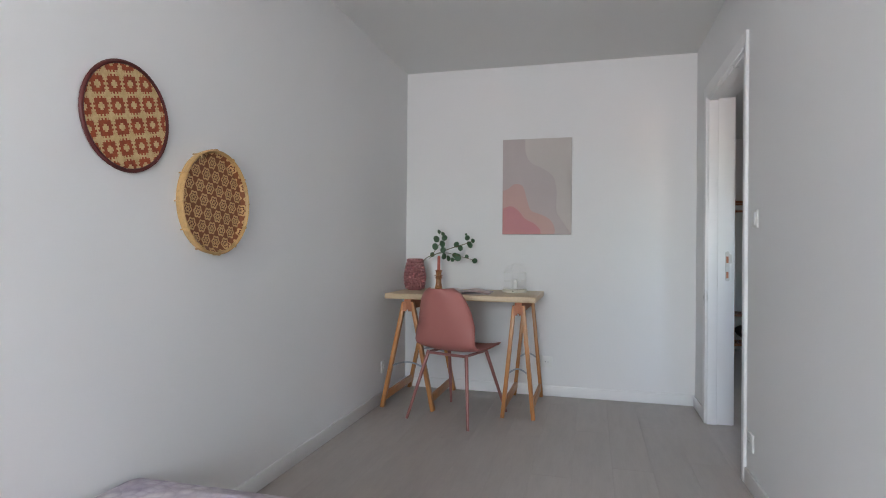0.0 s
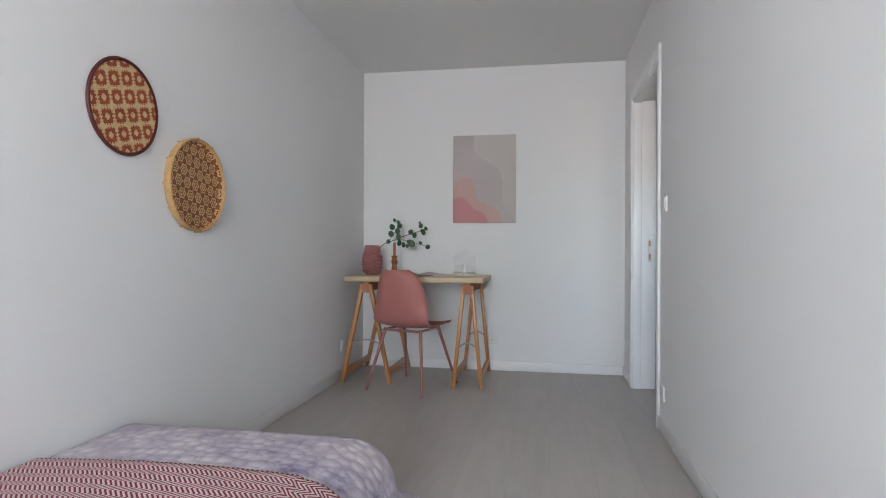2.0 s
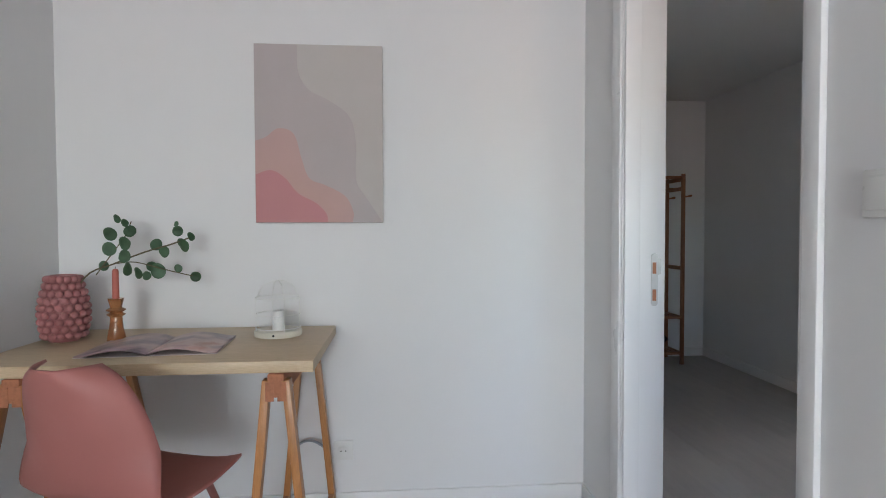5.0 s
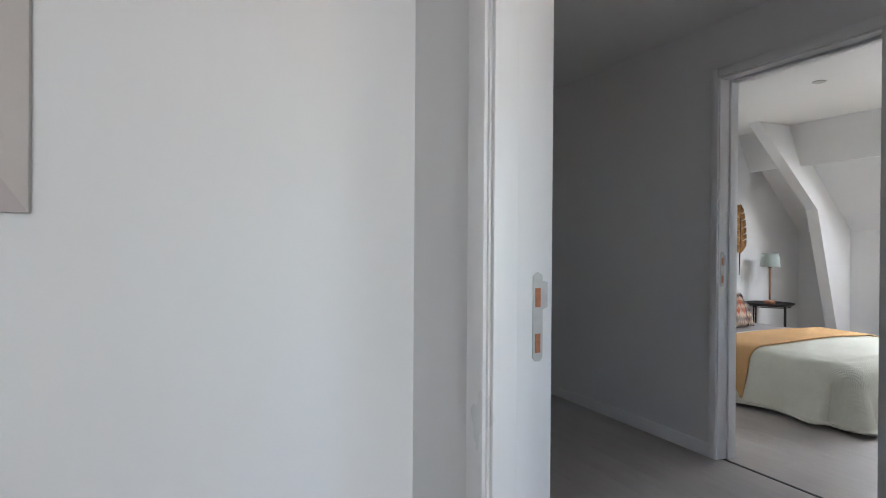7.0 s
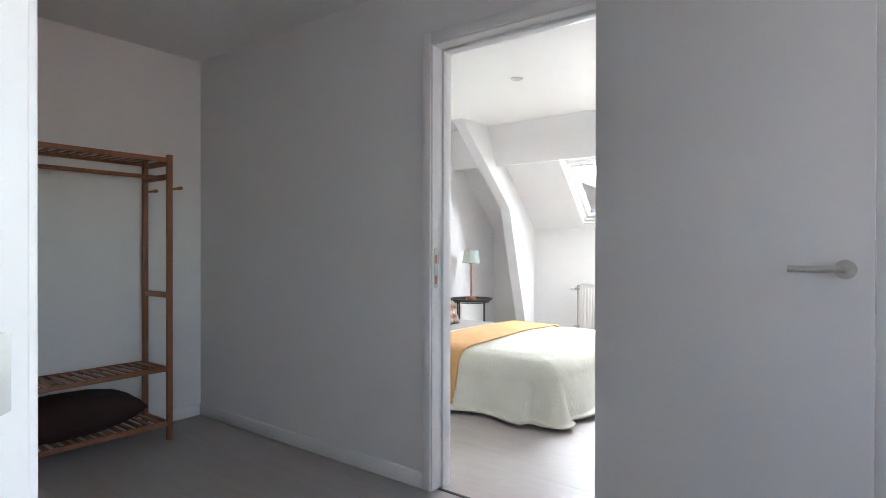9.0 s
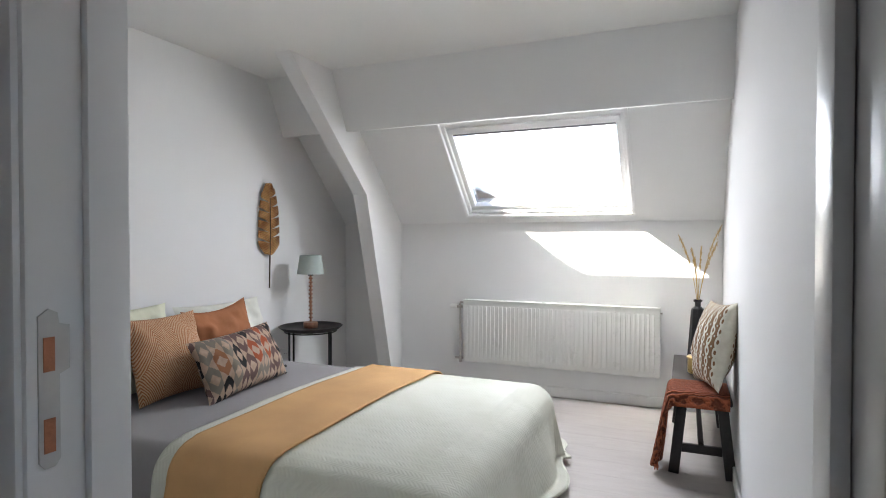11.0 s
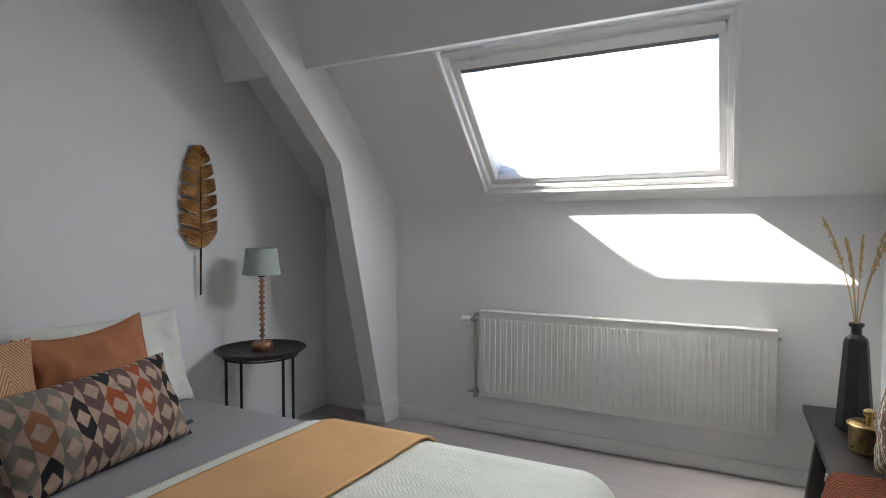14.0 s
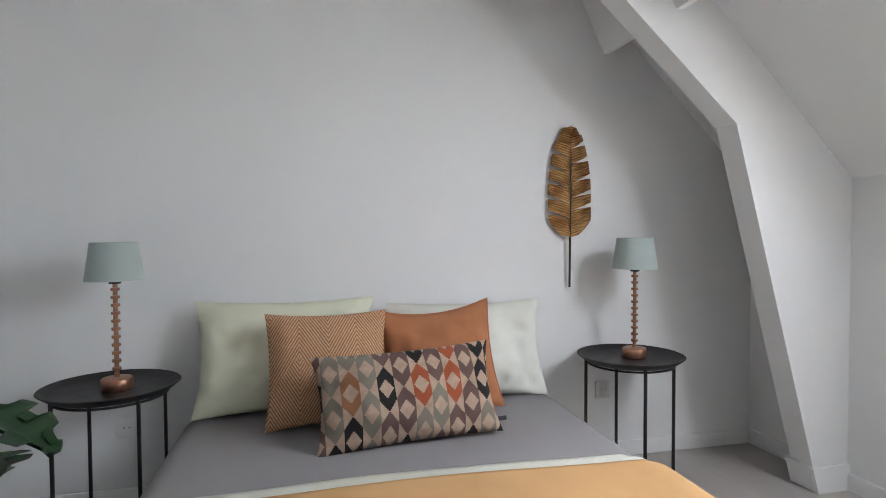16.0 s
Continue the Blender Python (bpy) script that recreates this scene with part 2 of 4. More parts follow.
def floor_wood():
    n = Nodes("grey_oak_laminate", 0.42, 0)
    ri = n.t.nodes.new("ShaderNodeObjectInfo").outputs["Random"]
    shift = n.t.nodes.new("ShaderNodeVectorMath")
    shift.operation = 'ADD'
    n.put(shift.inputs[0], n.co)
    n.put(shift.inputs[1], n.combine(n.math('MULTIPLY', ri, 37.0), n.math('MULTIPLY', ri, 11.0), 0.0))
    co = shift.outputs[0]
    g = n.noise(2.6, 6, (7, 1.0, 1), co, 0.6)
    f = n.noise(16, 5, (9, 0.8, 1), co, 0.6)
    base = (0.455, 0.418, 0.395)
    c = n.ramp(g, [(0.25, shade(base, 0.90)), (0.55, base), (0.8, shade(base, 1.06))])
    d = n.ramp(f, [(0.32, (0.94, 0.935, 0.93)), (0.55, (1, 1, 1))])
    tone = n.ramp(ri, [(0.0, (0.965, 0.965, 0.965)), (1.0, (1.02, 1.02, 1.015))])
    n.color(n.mix(1.0, n.mix(1.0, c, d, 'MULTIPLY'), tone, 'MULTIPLY'))
    n.rough(n.math('MULTIPLY_ADD', f, 0.2, 0.34))
    n.bump(f, 0.12, 0.0006)
    return n.m


FLOOR = floor_wood()


def frac_mid(n, v, period, shift=0.0):
    """How far from the middle of its cell, 0 to 0.5."""
    s = n.math('ADD', n.math('DIVIDE', v, period), shift + 100.0)
    return n.math('ABSOLUTE', n.math('SUBTRACT', n.math('FRACT', s), 0.5))


def lattice_weave():
    """Red squares with pale crosses in a straw lattice, stepped like weave."""
    n = Nodes("red_straw_weave", 0.65)
    _, y, z = n.xyz()
    q = 0.0058
    sy = n.math('SNAP', y, q)
    sz = n.math('SNAP', z, q)
    fu, fv = frac_mid(n, sy, 0.0638), frac_mid(n, sz, 0.0638)
    ssum = n.math('ADD', fu, fv)
    tooth_z = n.math('MULTIPLY', n.math('GREATER_THAN', n.math('FRACT', n.math('ADD', n.math('DIVIDE', z, 0.0128), 50.0)), 0.5), 0.075)
    tooth_y = n.math('MULTIPLY', n.math('GREATER_THAN', n.math('FRACT', n.math('ADD', n.math('DIVIDE', y, 0.0128), 50.0)), 0.5), 0.075)
    inside = n.math('MULTIPLY', n.math('LESS_THAN', n.math('ADD', fu, tooth_z), 0.41), n.math('LESS_THAN', n.math('ADD', fv, tooth_y), 0.41))
    red = n.math('MULTIPLY', inside, n.math('LESS_THAN', ssum, 0.70))
    dot = n.math('LESS_THAN', n.math('ADD', n.math('MULTIPLY', fu, 1.0), fv), 0.20)
    red = n.math('MULTIPLY', red, n.math('SUBTRACT', 1.0, dot))
    straw = n.ramp(n.noise(60, 3), [(0.3, (0.52, 0.36, 0.17)), (0.7, (0.66, 0.50, 0.27))])
    redc = n.ramp(n.noise(50, 3), [(0.3, (0.24, 0.035, 0.010)), (0.7, (0.38, 0.075, 0.022))])
    n.color(n.mix(red, straw, redc))
    w = n.math('MULTIPLY', n.math('SINE', n.math('MULTIPLY', y, 1120.0)), n.math('SINE', n.math('MULTIPLY', z, 1120.0)))
    n.bump(w, 0.4, 0.001)
    return n.m


def hex_print():
    """Brown six-petalled flowers in a pale honeycomb."""
    n = Nodes("printed_bamboo", 0.5)
    _, y, z = n.xyz()
    p = 0.057
    u = n.math('DIVIDE', y, p)
    v = n.math('DIVIDE', z, p)

    def cell(du, dv):
        a = n.math('SUBTRACT', n.math('FRACT', n.math('ADD', u, 100.0 + du)), 0.5)
        s = n.math('DIVIDE', n.math('ADD', v, dv), 1.732)
        b = n.math('MULTIPLY', n.math('SUBTRACT', n.math('FRACT', n.math('ADD', s, 100.0)), 0.5), 1.732)
        return a, b, n.math('SQRT', n.math('ADD', n.math('MULTIPLY', a, a), n.math('MULTIPLY', b, b)))
    a1, b1, d1 = cell(0.0, 0.0)
    a2, b2, d2 = cell(0.5, 0.866)
    first = n.math('LESS_THAN', d1, d2)
    d = n.math('MINIMUM', d1, d2)
    ang1, ang2 = n.math('ARCTAN2', b1, a1), n.math('ARCTAN2', b2, a2)
    ang = n.math('ADD', n.math('MULTIPLY', first, ang1), n.math('MULTIPLY', n.math('SUBTRACT', 1.0, first), ang2))
    pet = n.math('COSINE', n.math('MULTIPLY', ang, 6.0))
    dd = n.math('MULTIPLY_ADD', pet, -0.045, d)
    tan, dark = (0.68, 0.43, 0.20), (0.15, 0.035, 0.012)
    c = n.ramp(dd, [(0.0, dark), (0.08, tan), (0.20, dark), (0.28, tan), (0.41, (0.24, 0.075, 0.025))], True)
    n.color(n.mix(1.0, c, n.ramp(n.noise(25, 4), [(0.3, (0.8, 0.75, 0.7)), (0.7, (1, 1, 1))]), 'MULTIPLY'))
    n.bump(n.noise(300, 2), 0.2, 0.001)
    return n.m


def zigzag_cloth(name, a, b, pu, stripe, amp):
    """Fine slanting stripes that turn at every column, in large diamonds."""
    n = Nodes(name, 0.9)
    x, _, z = n.xyz()
    tri = frac_mid(n, x, pu)
    row = n.math('FLOOR', n.math('ADD', n.math('DIVIDE', n.math('ADD', z, n.math('MULTIPLY', tri, pu * amp)), pu * amp), 50.0))
    odd = n.math('FRACT', n.math('MULTIPLY', row, 0.5))
    s1 = n.math('ADD', z, n.math('MULTIPLY', tri, pu * 1.6))
    s2 = n.math('SUBTRACT', z, n.math('MULTIPLY', tri, pu * 1.6))
    pick = n.math('GREATER_THAN', odd, 0.25)
    s = n.math('ADD', n.math('MULTIPLY', pick, s1), n.math('MULTIPLY', n.math('SUBTRACT', 1.0, pick), s2))
    wave = n.math('SINE', n.math('MULTIPLY', s, 6.283 / stripe))
    f = n.math('MULTIPLY_ADD', wave, 0.5, 0.5)
    c = n.ramp(f, [(0.35, a), (0.6, b)])
    n.color(n.mix(1.0, c, n.ramp(n.noise(90, 3), [(0.3, (0.82, 0.8, 0.78)), (0.7, (1, 1, 1))]), 'MULTIPLY'))
    n.bump(f, 0.4, 0.0015)
    n.bump(n.noise(600, 2), 0.2, 0.0006)
    return n.m


def chevron_velvet():
    n = Nodes("chevron_velvet", 0.9)
    x, _, z = n.xyz()
    pu, pv = 0.059, 0.150
    tri = frac_mid(n, x, pu)
    col = n.math('FLOOR', n.math('ADD', n.math('DIVIDE', x, pu), 100.0))
    alt = n.math('FRACT', n.math('MULTIPLY', col, 0.5))
    zz = n.math('ADD', n.math('ADD', n.math('DIVIDE', z, pv), alt), 50.27)
    cellz = n.math('FLOOR', zz)
    mirror = n.math('MULTIPLY', n.math('ABSOLUTE', n.math('SUBTRACT', n.math('FRACT', zz), 0.5)), 2.0)
    w = n.math('ADD', mirror, n.math('MULTIPLY', n.math('SNAP', tri, 0.07), 1.0))
    edge = n.math('MULTIPLY', n.math('GREATER_THAN', w, 0.40), n.math('LESS_THAN', w, 0.98))
    wn_ = n.t.nodes.new("ShaderNodeTexWhiteNoise")
    wn_.noise_dimensions = '2D'
    n.put(wn_.inputs["Vector"], n.combine(col, cellz))
    pal = n.ramp(wn_.outputs["Value"], [(0.0, (0.012, 0.010, 0.010)), (0.26, (0.33, 0.075, 0.025)), (0.42, (0.20, 0.175, 0.14)), (0.68, (0.13, 0.075, 0.065)), (0.88, (0.30, 0.13, 0.06))], True)
    cream = n.ramp(n.noise(40, 3), [(0.3, (0.36, 0.25, 0.18)), (0.7, (0.46, 0.33, 0.245))])
    n.color(n.mix(edge, cream, pal))
    n.bump(edge, 0.5, 0.002)
    n.bump(n.noise(500, 2), 0.3, 0.0008)
    return n.m


def oval_print():
    """Rows of dark ovals with pale eyes on a pale cloth."""
    n = Nodes("oval_print_cotton", 0.9)
    x, _, z = n.xyz()
    fu, fv = frac_mid(n, x, 0.046), frac_mid(n, z, 0.052)
    d = n.math('SQRT', n.math('ADD', n.math('MULTIPLY', fu, fu), n.math('MULTIPLY', fv, fv)))
    d2 = n.math('SQRT', n.math('ADD', n.math('MULTIPLY', n.math('MULTIPLY', fu, fu), 3.5), n.math('MULTIPLY', fv, fv)))
    eye = n.math('LESS_THAN', d2, 0.22)
    oval = n.math('LESS_THAN', d2, 0.53)
    ring = n.math('SUBTRACT', 1.0, oval)
    inside = n.math('LESS_THAN', n.math('ABSOLUTE', n.math('ADD', x, 0.015)), 0.182)
    dark = n.math('MULTIPLY', n.math('MAXIMUM', n.math('MULTIPLY', ring, n.math('LESS_THAN', d, 0.63)), eye), inside)
    cloth = n.ramp(n.noise(30, 3), [(0.3, (0.60, 0.56, 0.46)), (0.7, (0.68, 0.65, 0.55))])
    n.color(n.mix(dark, cloth, (0.21, 0.115, 0.055)))
    n.bump(n.noise(450, 2), 0.4, 0.001)
    return n.m


def quilt_lilac():
    n = Nodes("lilac_quilt", 0.9)
    v = n.t.nodes.new("ShaderNodeTexVoronoi")
    v.feature = 'F1'
    v.inputs["Scale"].default_value = 23
    v.inputs["Randomness"].default_value = 0.7
    n.put(v.inputs["Vector"], n.co)
    dist = v.outputs["Distance"]
    dye = n.noise(3.4, 6, None, None, 0.65)
    c = n.ramp(dye, [(0.34, (0.16, 0.14, 0.26)), (0.44, (0.50, 0.46, 0.53)), (0.6, (0.66, 0.61, 0.62)), (0.75, (0.56, 0.52, 0.58))])
    # shade between the puffs, painted into the colour towards the cell edges
    seam_shade = n.ramp(dist, [(0.33, (1, 1, 1)), (0.60, (0.80, 0.77, 0.82))])
    n.color(n.mix(1.0, c, seam_shade, 'MULTIPLY'))
    n.bump(n.math('MULTIPLY', dist, -1.0), 0.7, 0.012)
    n.bump(n.noise(250, 3), 0.3, 0.001)
    return n.m


def herringbone_throw():
    n = Nodes("red_white_herringbone", 0.9)
    x, y, _ = n.xyz()
    tri = frac_mid(n, y, 0.052)
    s = n.math('ADD', x, n.math('MULTIPLY', tri, 0.05))
    f = n.math('SINE', n.math('MULTIPLY', s, 6.283 / 0.0145))
    n.color(n.ramp(n.math('MULTIPLY_ADD', f, 0.5, 0.5), [(0.42, (0.22, 0.03, 0.045)), (0.55, (0.66, 0.52, 0.52))]))
    n.bump(f, 0.4, 0.002)
    return n.m


def coverlet():
    n = Nodes("ivory_woven_coverlet", 0.85)
    x, y, _ = n.xyz()
    tri = frac_mid(n, x, 0.05)
    s = n.math('ADD', y, n.math('MULTIPLY', tri, 0.05))
    f = n.math('SINE', n.math('MULTIPLY', s, 6.283 / 0.017))
    big = n.noise(4, 4)
    n.color(n.ramp(big, [(0.3, (0.60, 0.60, 0.51)), (0.7, (0.66, 0.66, 0.58))]))
    n.bump(f, 0.22, 0.002)
    n.bump(n.noise(6, 3), 0.6, 0.02)
    return n.m


def knit(name, base, scale):
    n = Nodes(name, 0.95)
    x, _, _ = n.xyz()
    s = n.math('MULTIPLY', n.math('SINE', n.math('MULTIPLY', n.math('ADD', x, n.math('MULTIPLY', n.noise(14, 3), 0.05)), scale)), 2.0)
    n.color(n.ramp(n.math('MULTIPLY_ADD', s, 0.25, 0.5), [(0.2, shade(base, 0.5)), (0.7, shade(base, 1.25))]))
    n.bump(s, 0.8, 0.004)
    n.bump(n.noise(200, 3), 0.5, 0.002)
    return n.m


def gold_feather():
    n = Nodes("ribbed_gold_metal", 0.42, 0.8)
    x, _, z = n.xyz()
    s = n.math('ADD', z, n.math('MULTIPLY', n.math('ABSOLUTE', x), -0.35))
    f = n.math('SINE', n.math('MULTIPLY', s, 6.283 / 0.0115))
    c = n.ramp(n.noise(9, 4), [(0.35, (0.33, 0.13, 0.045)), (0.65, (0.80, 0.48, 0.20))])
    n.color(n.mix(1.0, c, n.ramp(n.math('MULTIPLY_ADD', f, 0.5, 0.5), [(0.1, (0.6, 0.55, 0.5)), (0.6, (1, 1, 1))]), 'MULTIPLY'))
    n.bump(f, 0.7, 0.003)
    return n.m


BRONZE = plain("dark_bronze", (0.045, 0.028, 0.018), 0.45, 0.6, vary=0.2, scale=30)
RED_WEAVE = lattice_weave()
HEX_PRINT = hex_print()
RED_RIM = plain("dark_red_binding", (0.09, 0.013, 0.012), 0.5, vary=0.2, scale=30)
CANE = wood("natural_cane", (0.50, 0.31, 0.13), 0.5, (6, 6, 6), 10, 0.3)
ZIG_CLOTH = zigzag_cloth("ochre_zigzag_cloth", (0.40, 0.16, 0.06), (0.62, 0.42, 0.27), 0.21, 0.0175, 1.25)
CHEVRON = chevron_velvet()
OVALS = oval_print()
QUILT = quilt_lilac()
HERRING = herringbone_throw()
COVERLET = coverlet()
MUSTARD = plain("mustard_wool", (0.60, 0.35, 0.15), 0.95, vary=0.1, scale=5, grain=350, bump=0.6, dist=0.002)
RUST_KNIT = knit("rust_knit", (0.30, 0.075, 0.03), 420)
GOLD = gold_feather()
PAPER = plain("magazine_paper", (0.62, 0.56, 0.55), 0.35, vary=0.05)

# ---- structure ----
H1, H2, H3 = 2.45, 2.27, 2.335          # ceilings: study, hall, bedroom
XR = 2.115                             # study side of the wall with its door
XB = 4.14                              # hall side of the bedroom's wall
XK = 7.99                             # knee wall
YS, YN = -0.22, 2.775                  # bedroom's side walls

structure("floor", bm_box((-0.3, -7.4, -0.2), (8.6, 3.2, -0.009)), FLOOR, "grey oak laminate floor base", "floor")
structure("wall_study_west", bm_box((-0.12, -7.35, 0), (0, 0.1, H1)), WALL, "plain white painted plaster wall", "wall")
structure("wall_study_north", bm_box((0, 0, 0), (2.27, 0.1, H1)), WALL, "plain white painted plaster wall", "wall")
structure("wall_study_east", joined(bm_box((XR, -7.2, 0), (2.252, -1.32, H1)), bm_box((XR, -0.40, 0), (2.252, -0.0005, H1)), bm_box((XR, -1.32, 2.04), (2.252, -0.40, H1))), WALL, "white painted wall with a doorway", "wall")
structure("wall_study_south", joined(bm_box((0, -7.35, 0), (0.3, -7.2, H1)), bm_box((1.8, -7.35, 0), (2.27, -7.2, H1)), bm_box((0.3, -7.35, 0), (1.8, -7.2, 0.85)), bm_box((0.3, -7.35, 2.15), (1.8, -7.2, H1))), WALL, "white painted wall with a window opening", "wall")
structure("ceiling_study", bm_box((-0.12, -7.35, H1), (2.252, 0.1, H1 + 0.1)), CEIL, "white plaster ceiling", "ceiling")
structure("ceiling_hall", bm_box((2.2525, -3.1, H2 + 0.06), (XB - 0.0005, 2.85, H2 + 0.16)), CEIL, "white plaster ceiling", "ceiling")
structure("wall_hall_north", bm_box((2.15, 2.65, 0), (XB, 2.85, H2 + 0.06)), WALL, "white painted wall at the hall's end", "wall")
structure("wall_hall_west", bm_box((2.15, 0.1, 0), (2.27, 2.65, H2 + 0.06)), WALL, "white painted hall wall", "wall")
# the opening in this unseen wall is made up to suit the hall's fill
structure("wall_hall_south", joined(bm_box((2.252, -3.1, 0), (2.8, -3.0, H2 + 0.06)), bm_box((3.6, -3.1, 0), (XB, -3.0, H2 + 0.06)), bm_box((2.8, -3.1, 0), (3.6, -3.0, 1.0)), bm_box((2.8, -3.1, 2.0), (3.6, -3.0, H2 + 0.06))), WALL, "white painted hall wall with an added fill light opening", "wall")
structure("wall_bedroom_west", joined(bm_box((XB, -3.1, 0), (XB + 0.09, -0.115, 2.6)), bm_box((XB, 0.715, 0), (XB + 0.09, 2.895, 2.6)), bm_box((XB, -0.115, 2.04), (XB + 0.09, 0.715, 2.6))), WALL, "white painted wall with the bedroom doorway", "wall")
structure("wall_bedroom_north", bm_box((XB + 0.09, YN, 0), (8.2, YN + 0.12, 2.75)), WALL, "white painted wall behind the bed", "wall")
structure("wall_bedroom_south", bm_box((XB + 0.09, YS - 0.12, 0), (8.2, YS, 2.75)), WALL, "white painted wall beside the bench", "wall")
structure("wall_knee", bm_prism([(XK, 0), (8.15, 0), (8.15, 1.17), (XK, 1.32)], YS, YN), WALL, "low white knee wall under the roof slope", "wall")
structure("ceiling_bedroom", bm_box((XB + 0.09, YS, H3), (6.99, YN, H3 + 0.12)), CEIL, "white plaster ceiling", "ceiling")
structure("ceiling_purlin", bm_prism([(6.97, H3), (7.15, 1.950), (7.18, 1.950), (7.18, 2.14), (7.04, 2.37), (6.97, 2.37)], YS, YN), WALL, "white boxed-in roof purlin", "beam")

SLOPE = Matrix(((-0.70711, 0, -0.70711, XK), (0, 1, 0, 0), (0.70711, 0, -0.70711, 1.32), (0, 0, 0, 1)))
U0, U1, V0, V1 = 0.06, 0.97, 0.342, 1.612


def slope_box(u0, u1, v0, v1, n0, n1, bevel=0.0):
    bm = bm_box((u0, v0, n0), (u1, v1, n1), bevel)
    bm.transform(SLOPE)
    return bm


structure("roof_slope", joined(slope_box(-0.1, U0, YS, YN, -0.16, 0), slope_box(U1, 1.62, YS, YN, -0.16, 0), slope_box(U0, U1, YS, V0, -0.16, 0), slope_box(U0, U1, V1, YN, -0.16, 0)), WALL, "white plastered roof slope with a skylight", "ceiling")
structure("roof_cover", bm_box((XB, -3.2, 2.62), (6.97, YN + 0.12, 2.72)), BATTEN, "flat roof deck above the rooms", "roof")
# added out of view: blocks the sun along the patch's left edge
structure("roof_parapet", bm_prism([(7.25, 2.53), (7.25, 3.13), (6.05, 4.75), (5.45, 4.75), (5.45, 2.53)], 2.90, 3.14), BATTEN, "unseen block added above the roof to trim the sun patch", "parapet")
structure("ground", bm_box((-400, -400, -6.2), (400, 400, -6.0)), BATTEN, "distant ground outside", "ground")

# boxed roof truss that bends beside the bed
truss = [(7.845, 0), (7.425, 1.525), (6.53, H3), (7.2, H3), (7.8, 1.83), (8.15, 1.23), (8.15, 0)]
truss_bm = bm_prism(truss, 2.22, 2.335)
structure("roof_truss", truss_bm, WALL, "white boxed-in bent roof truss", "truss", 20)

# baseboards
def baseboard(p, q, face):
    """A low board from p to q whose front stands 12 mm off the wall towards face."""
    (x0, y0), (x1, y1) = p, q
    fx, fy = face[0] * 0.013, face[1] * 0.013
    bm = bm_box((min(x0, x1, x0 + fx, x1 + fx), min(y0, y1, y0 + fy, y1 + fy), 0), (max(x0, x1, x0 + fx, x1 + fx), max(y0, y1, y0 + fy, y1 + fy), 0.075), 0.003)
    structure("baseboard", bm, TRIM, "white painted baseboard", "baseboard")


baseboard((0, -7.2), (0, -0.013), (1, 0))
baseboard((0, 0), (XR, 0), (0, -1))
baseboard((XR, -7.2), (XR, -1.352), (-1, 0))
baseboard((XR, -0.338), (XR, -0.013), (-1, 0))
baseboard((XB, 0.745), (XB, 2.637), (-1, 0))
baseboard((2.27, 2.65), (XB, 2.65), (0, -1))
baseboard((XB + 0.09, YN), (XK - 0.013, YN), (0, -1))
baseboard((XK, 2.338), (XK, YN - 0.013), (-1, 0))
baseboard((XK, YS + 0.013), (XK, 2.217), (-1, 0))
baseboard((XB + 0.09, YS), (XK, YS), (0, 1))
structure("trim", joined(bm_prism([(7.831, 0), (7.801, 0.11), (XK, 0.11), (XK, 0)], 2.206, 2.219), bm_prism([(7.829, 0), (7.799, 0.11), (7.8145, 0.11), (7.845, 0)], 2.219, 2.348)), TRIM, "white baseboard round the truss foot", "baseboard")

# ---- doors ----


def strike_plate(parent, m):
    """A lock plate with two wooden mortises, face along local -y."""
    outline = [(-0.012, -0.085), (-0.006, -0.093), (0.006, -0.093), (0.012, -0.085), (0.012, 0.015), (0.024, 0.02), (0.024, 0.072), (0.012, 0.075), (0.010, 0.088), (0, 0.093), (-0.012, 0.085)]
    bm = bm_prism(outline, -0.0025, 0.0)
    bm.transform(m)
    plate = part("strike_plate", bm, STEEL, parent, "brushed steel strike plate with two slots")
    for z0, z1 in ((-0.075, -0.035), (0.02, 0.06)):
        bm = bm_box((-0.007, -0.0036, z0), (0.006, -0.0026, z1))
        bm.transform(m)
        part("slot", bm, PINE_BARE, plate)


def door_frame(name, label, x0, x1, y0, y1, far_plate, sx, wide, head):
    """Lining, stop and casings round a doorway through a wall from x0 to x1, opening y0 to y1."""
    top = thing(name, label, "door frame", ((x0 + x1) / 2, (y0 + y1) / 2, 0), kind="structure")
    ox, oy = (x0 + x1) / 2, (y0 + y1) / 2

    def add(nm, a, b, bev=0.003):
        bm = bm_box(a, b, bev)
        bm.transform(Matrix.Translation((-ox, -oy, 0)))
        return part(nm, bm, TRIM, top)
    add("lining", (x0 - 0.008, y1 - 0.02, 0), (x1 + 0.008, y1 + 0.001, 2.04))
    add("lining", (x0 - 0.008, y0 - 0.001, 0), (x1 + 0.008, y0 + 0.02, 2.04))
    add("lining", (x0 - 0.008, y0 + 0.02, 2.02), (x1 + 0.008, y1 - 0.02, 2.041))
    add("door_stop", (sx, y1 - 0.034, 0), (sx + 0.056, y1 - 0.0205, 2.019), 0.003)
    add("door_stop", (sx, y0 + 0.0205, 0), (sx + 0.056, y0 + 0.034, 2.019), 0.003)
    add("door_stop", (sx, y0 + 0.035, 2.006), (sx + 0.056, y1 - 0.035, 2.0195), 0.003)
    for side, xa, xb in ((0, x0 - 0.016, x0), (1, x1, x1 + 0.016)):
        add("casing", (xa, y1 - 0.012, 0), (xb, y1 + wide, head), 0.004)
        add("casing", (xa, y0 - 0.03, 0), (xb, y0 + 0.012, head), 0.004)
        add("casing", (xa, y0 + 0.0125, 2.028), (xb, y1 - 0.0125, head), 0.004)
    strike_plate(top, Matrix.Translation((far_plate - ox, y1 - 0.0205 - oy, 0.980 if x0 < 3 else 1.015)))
    return top


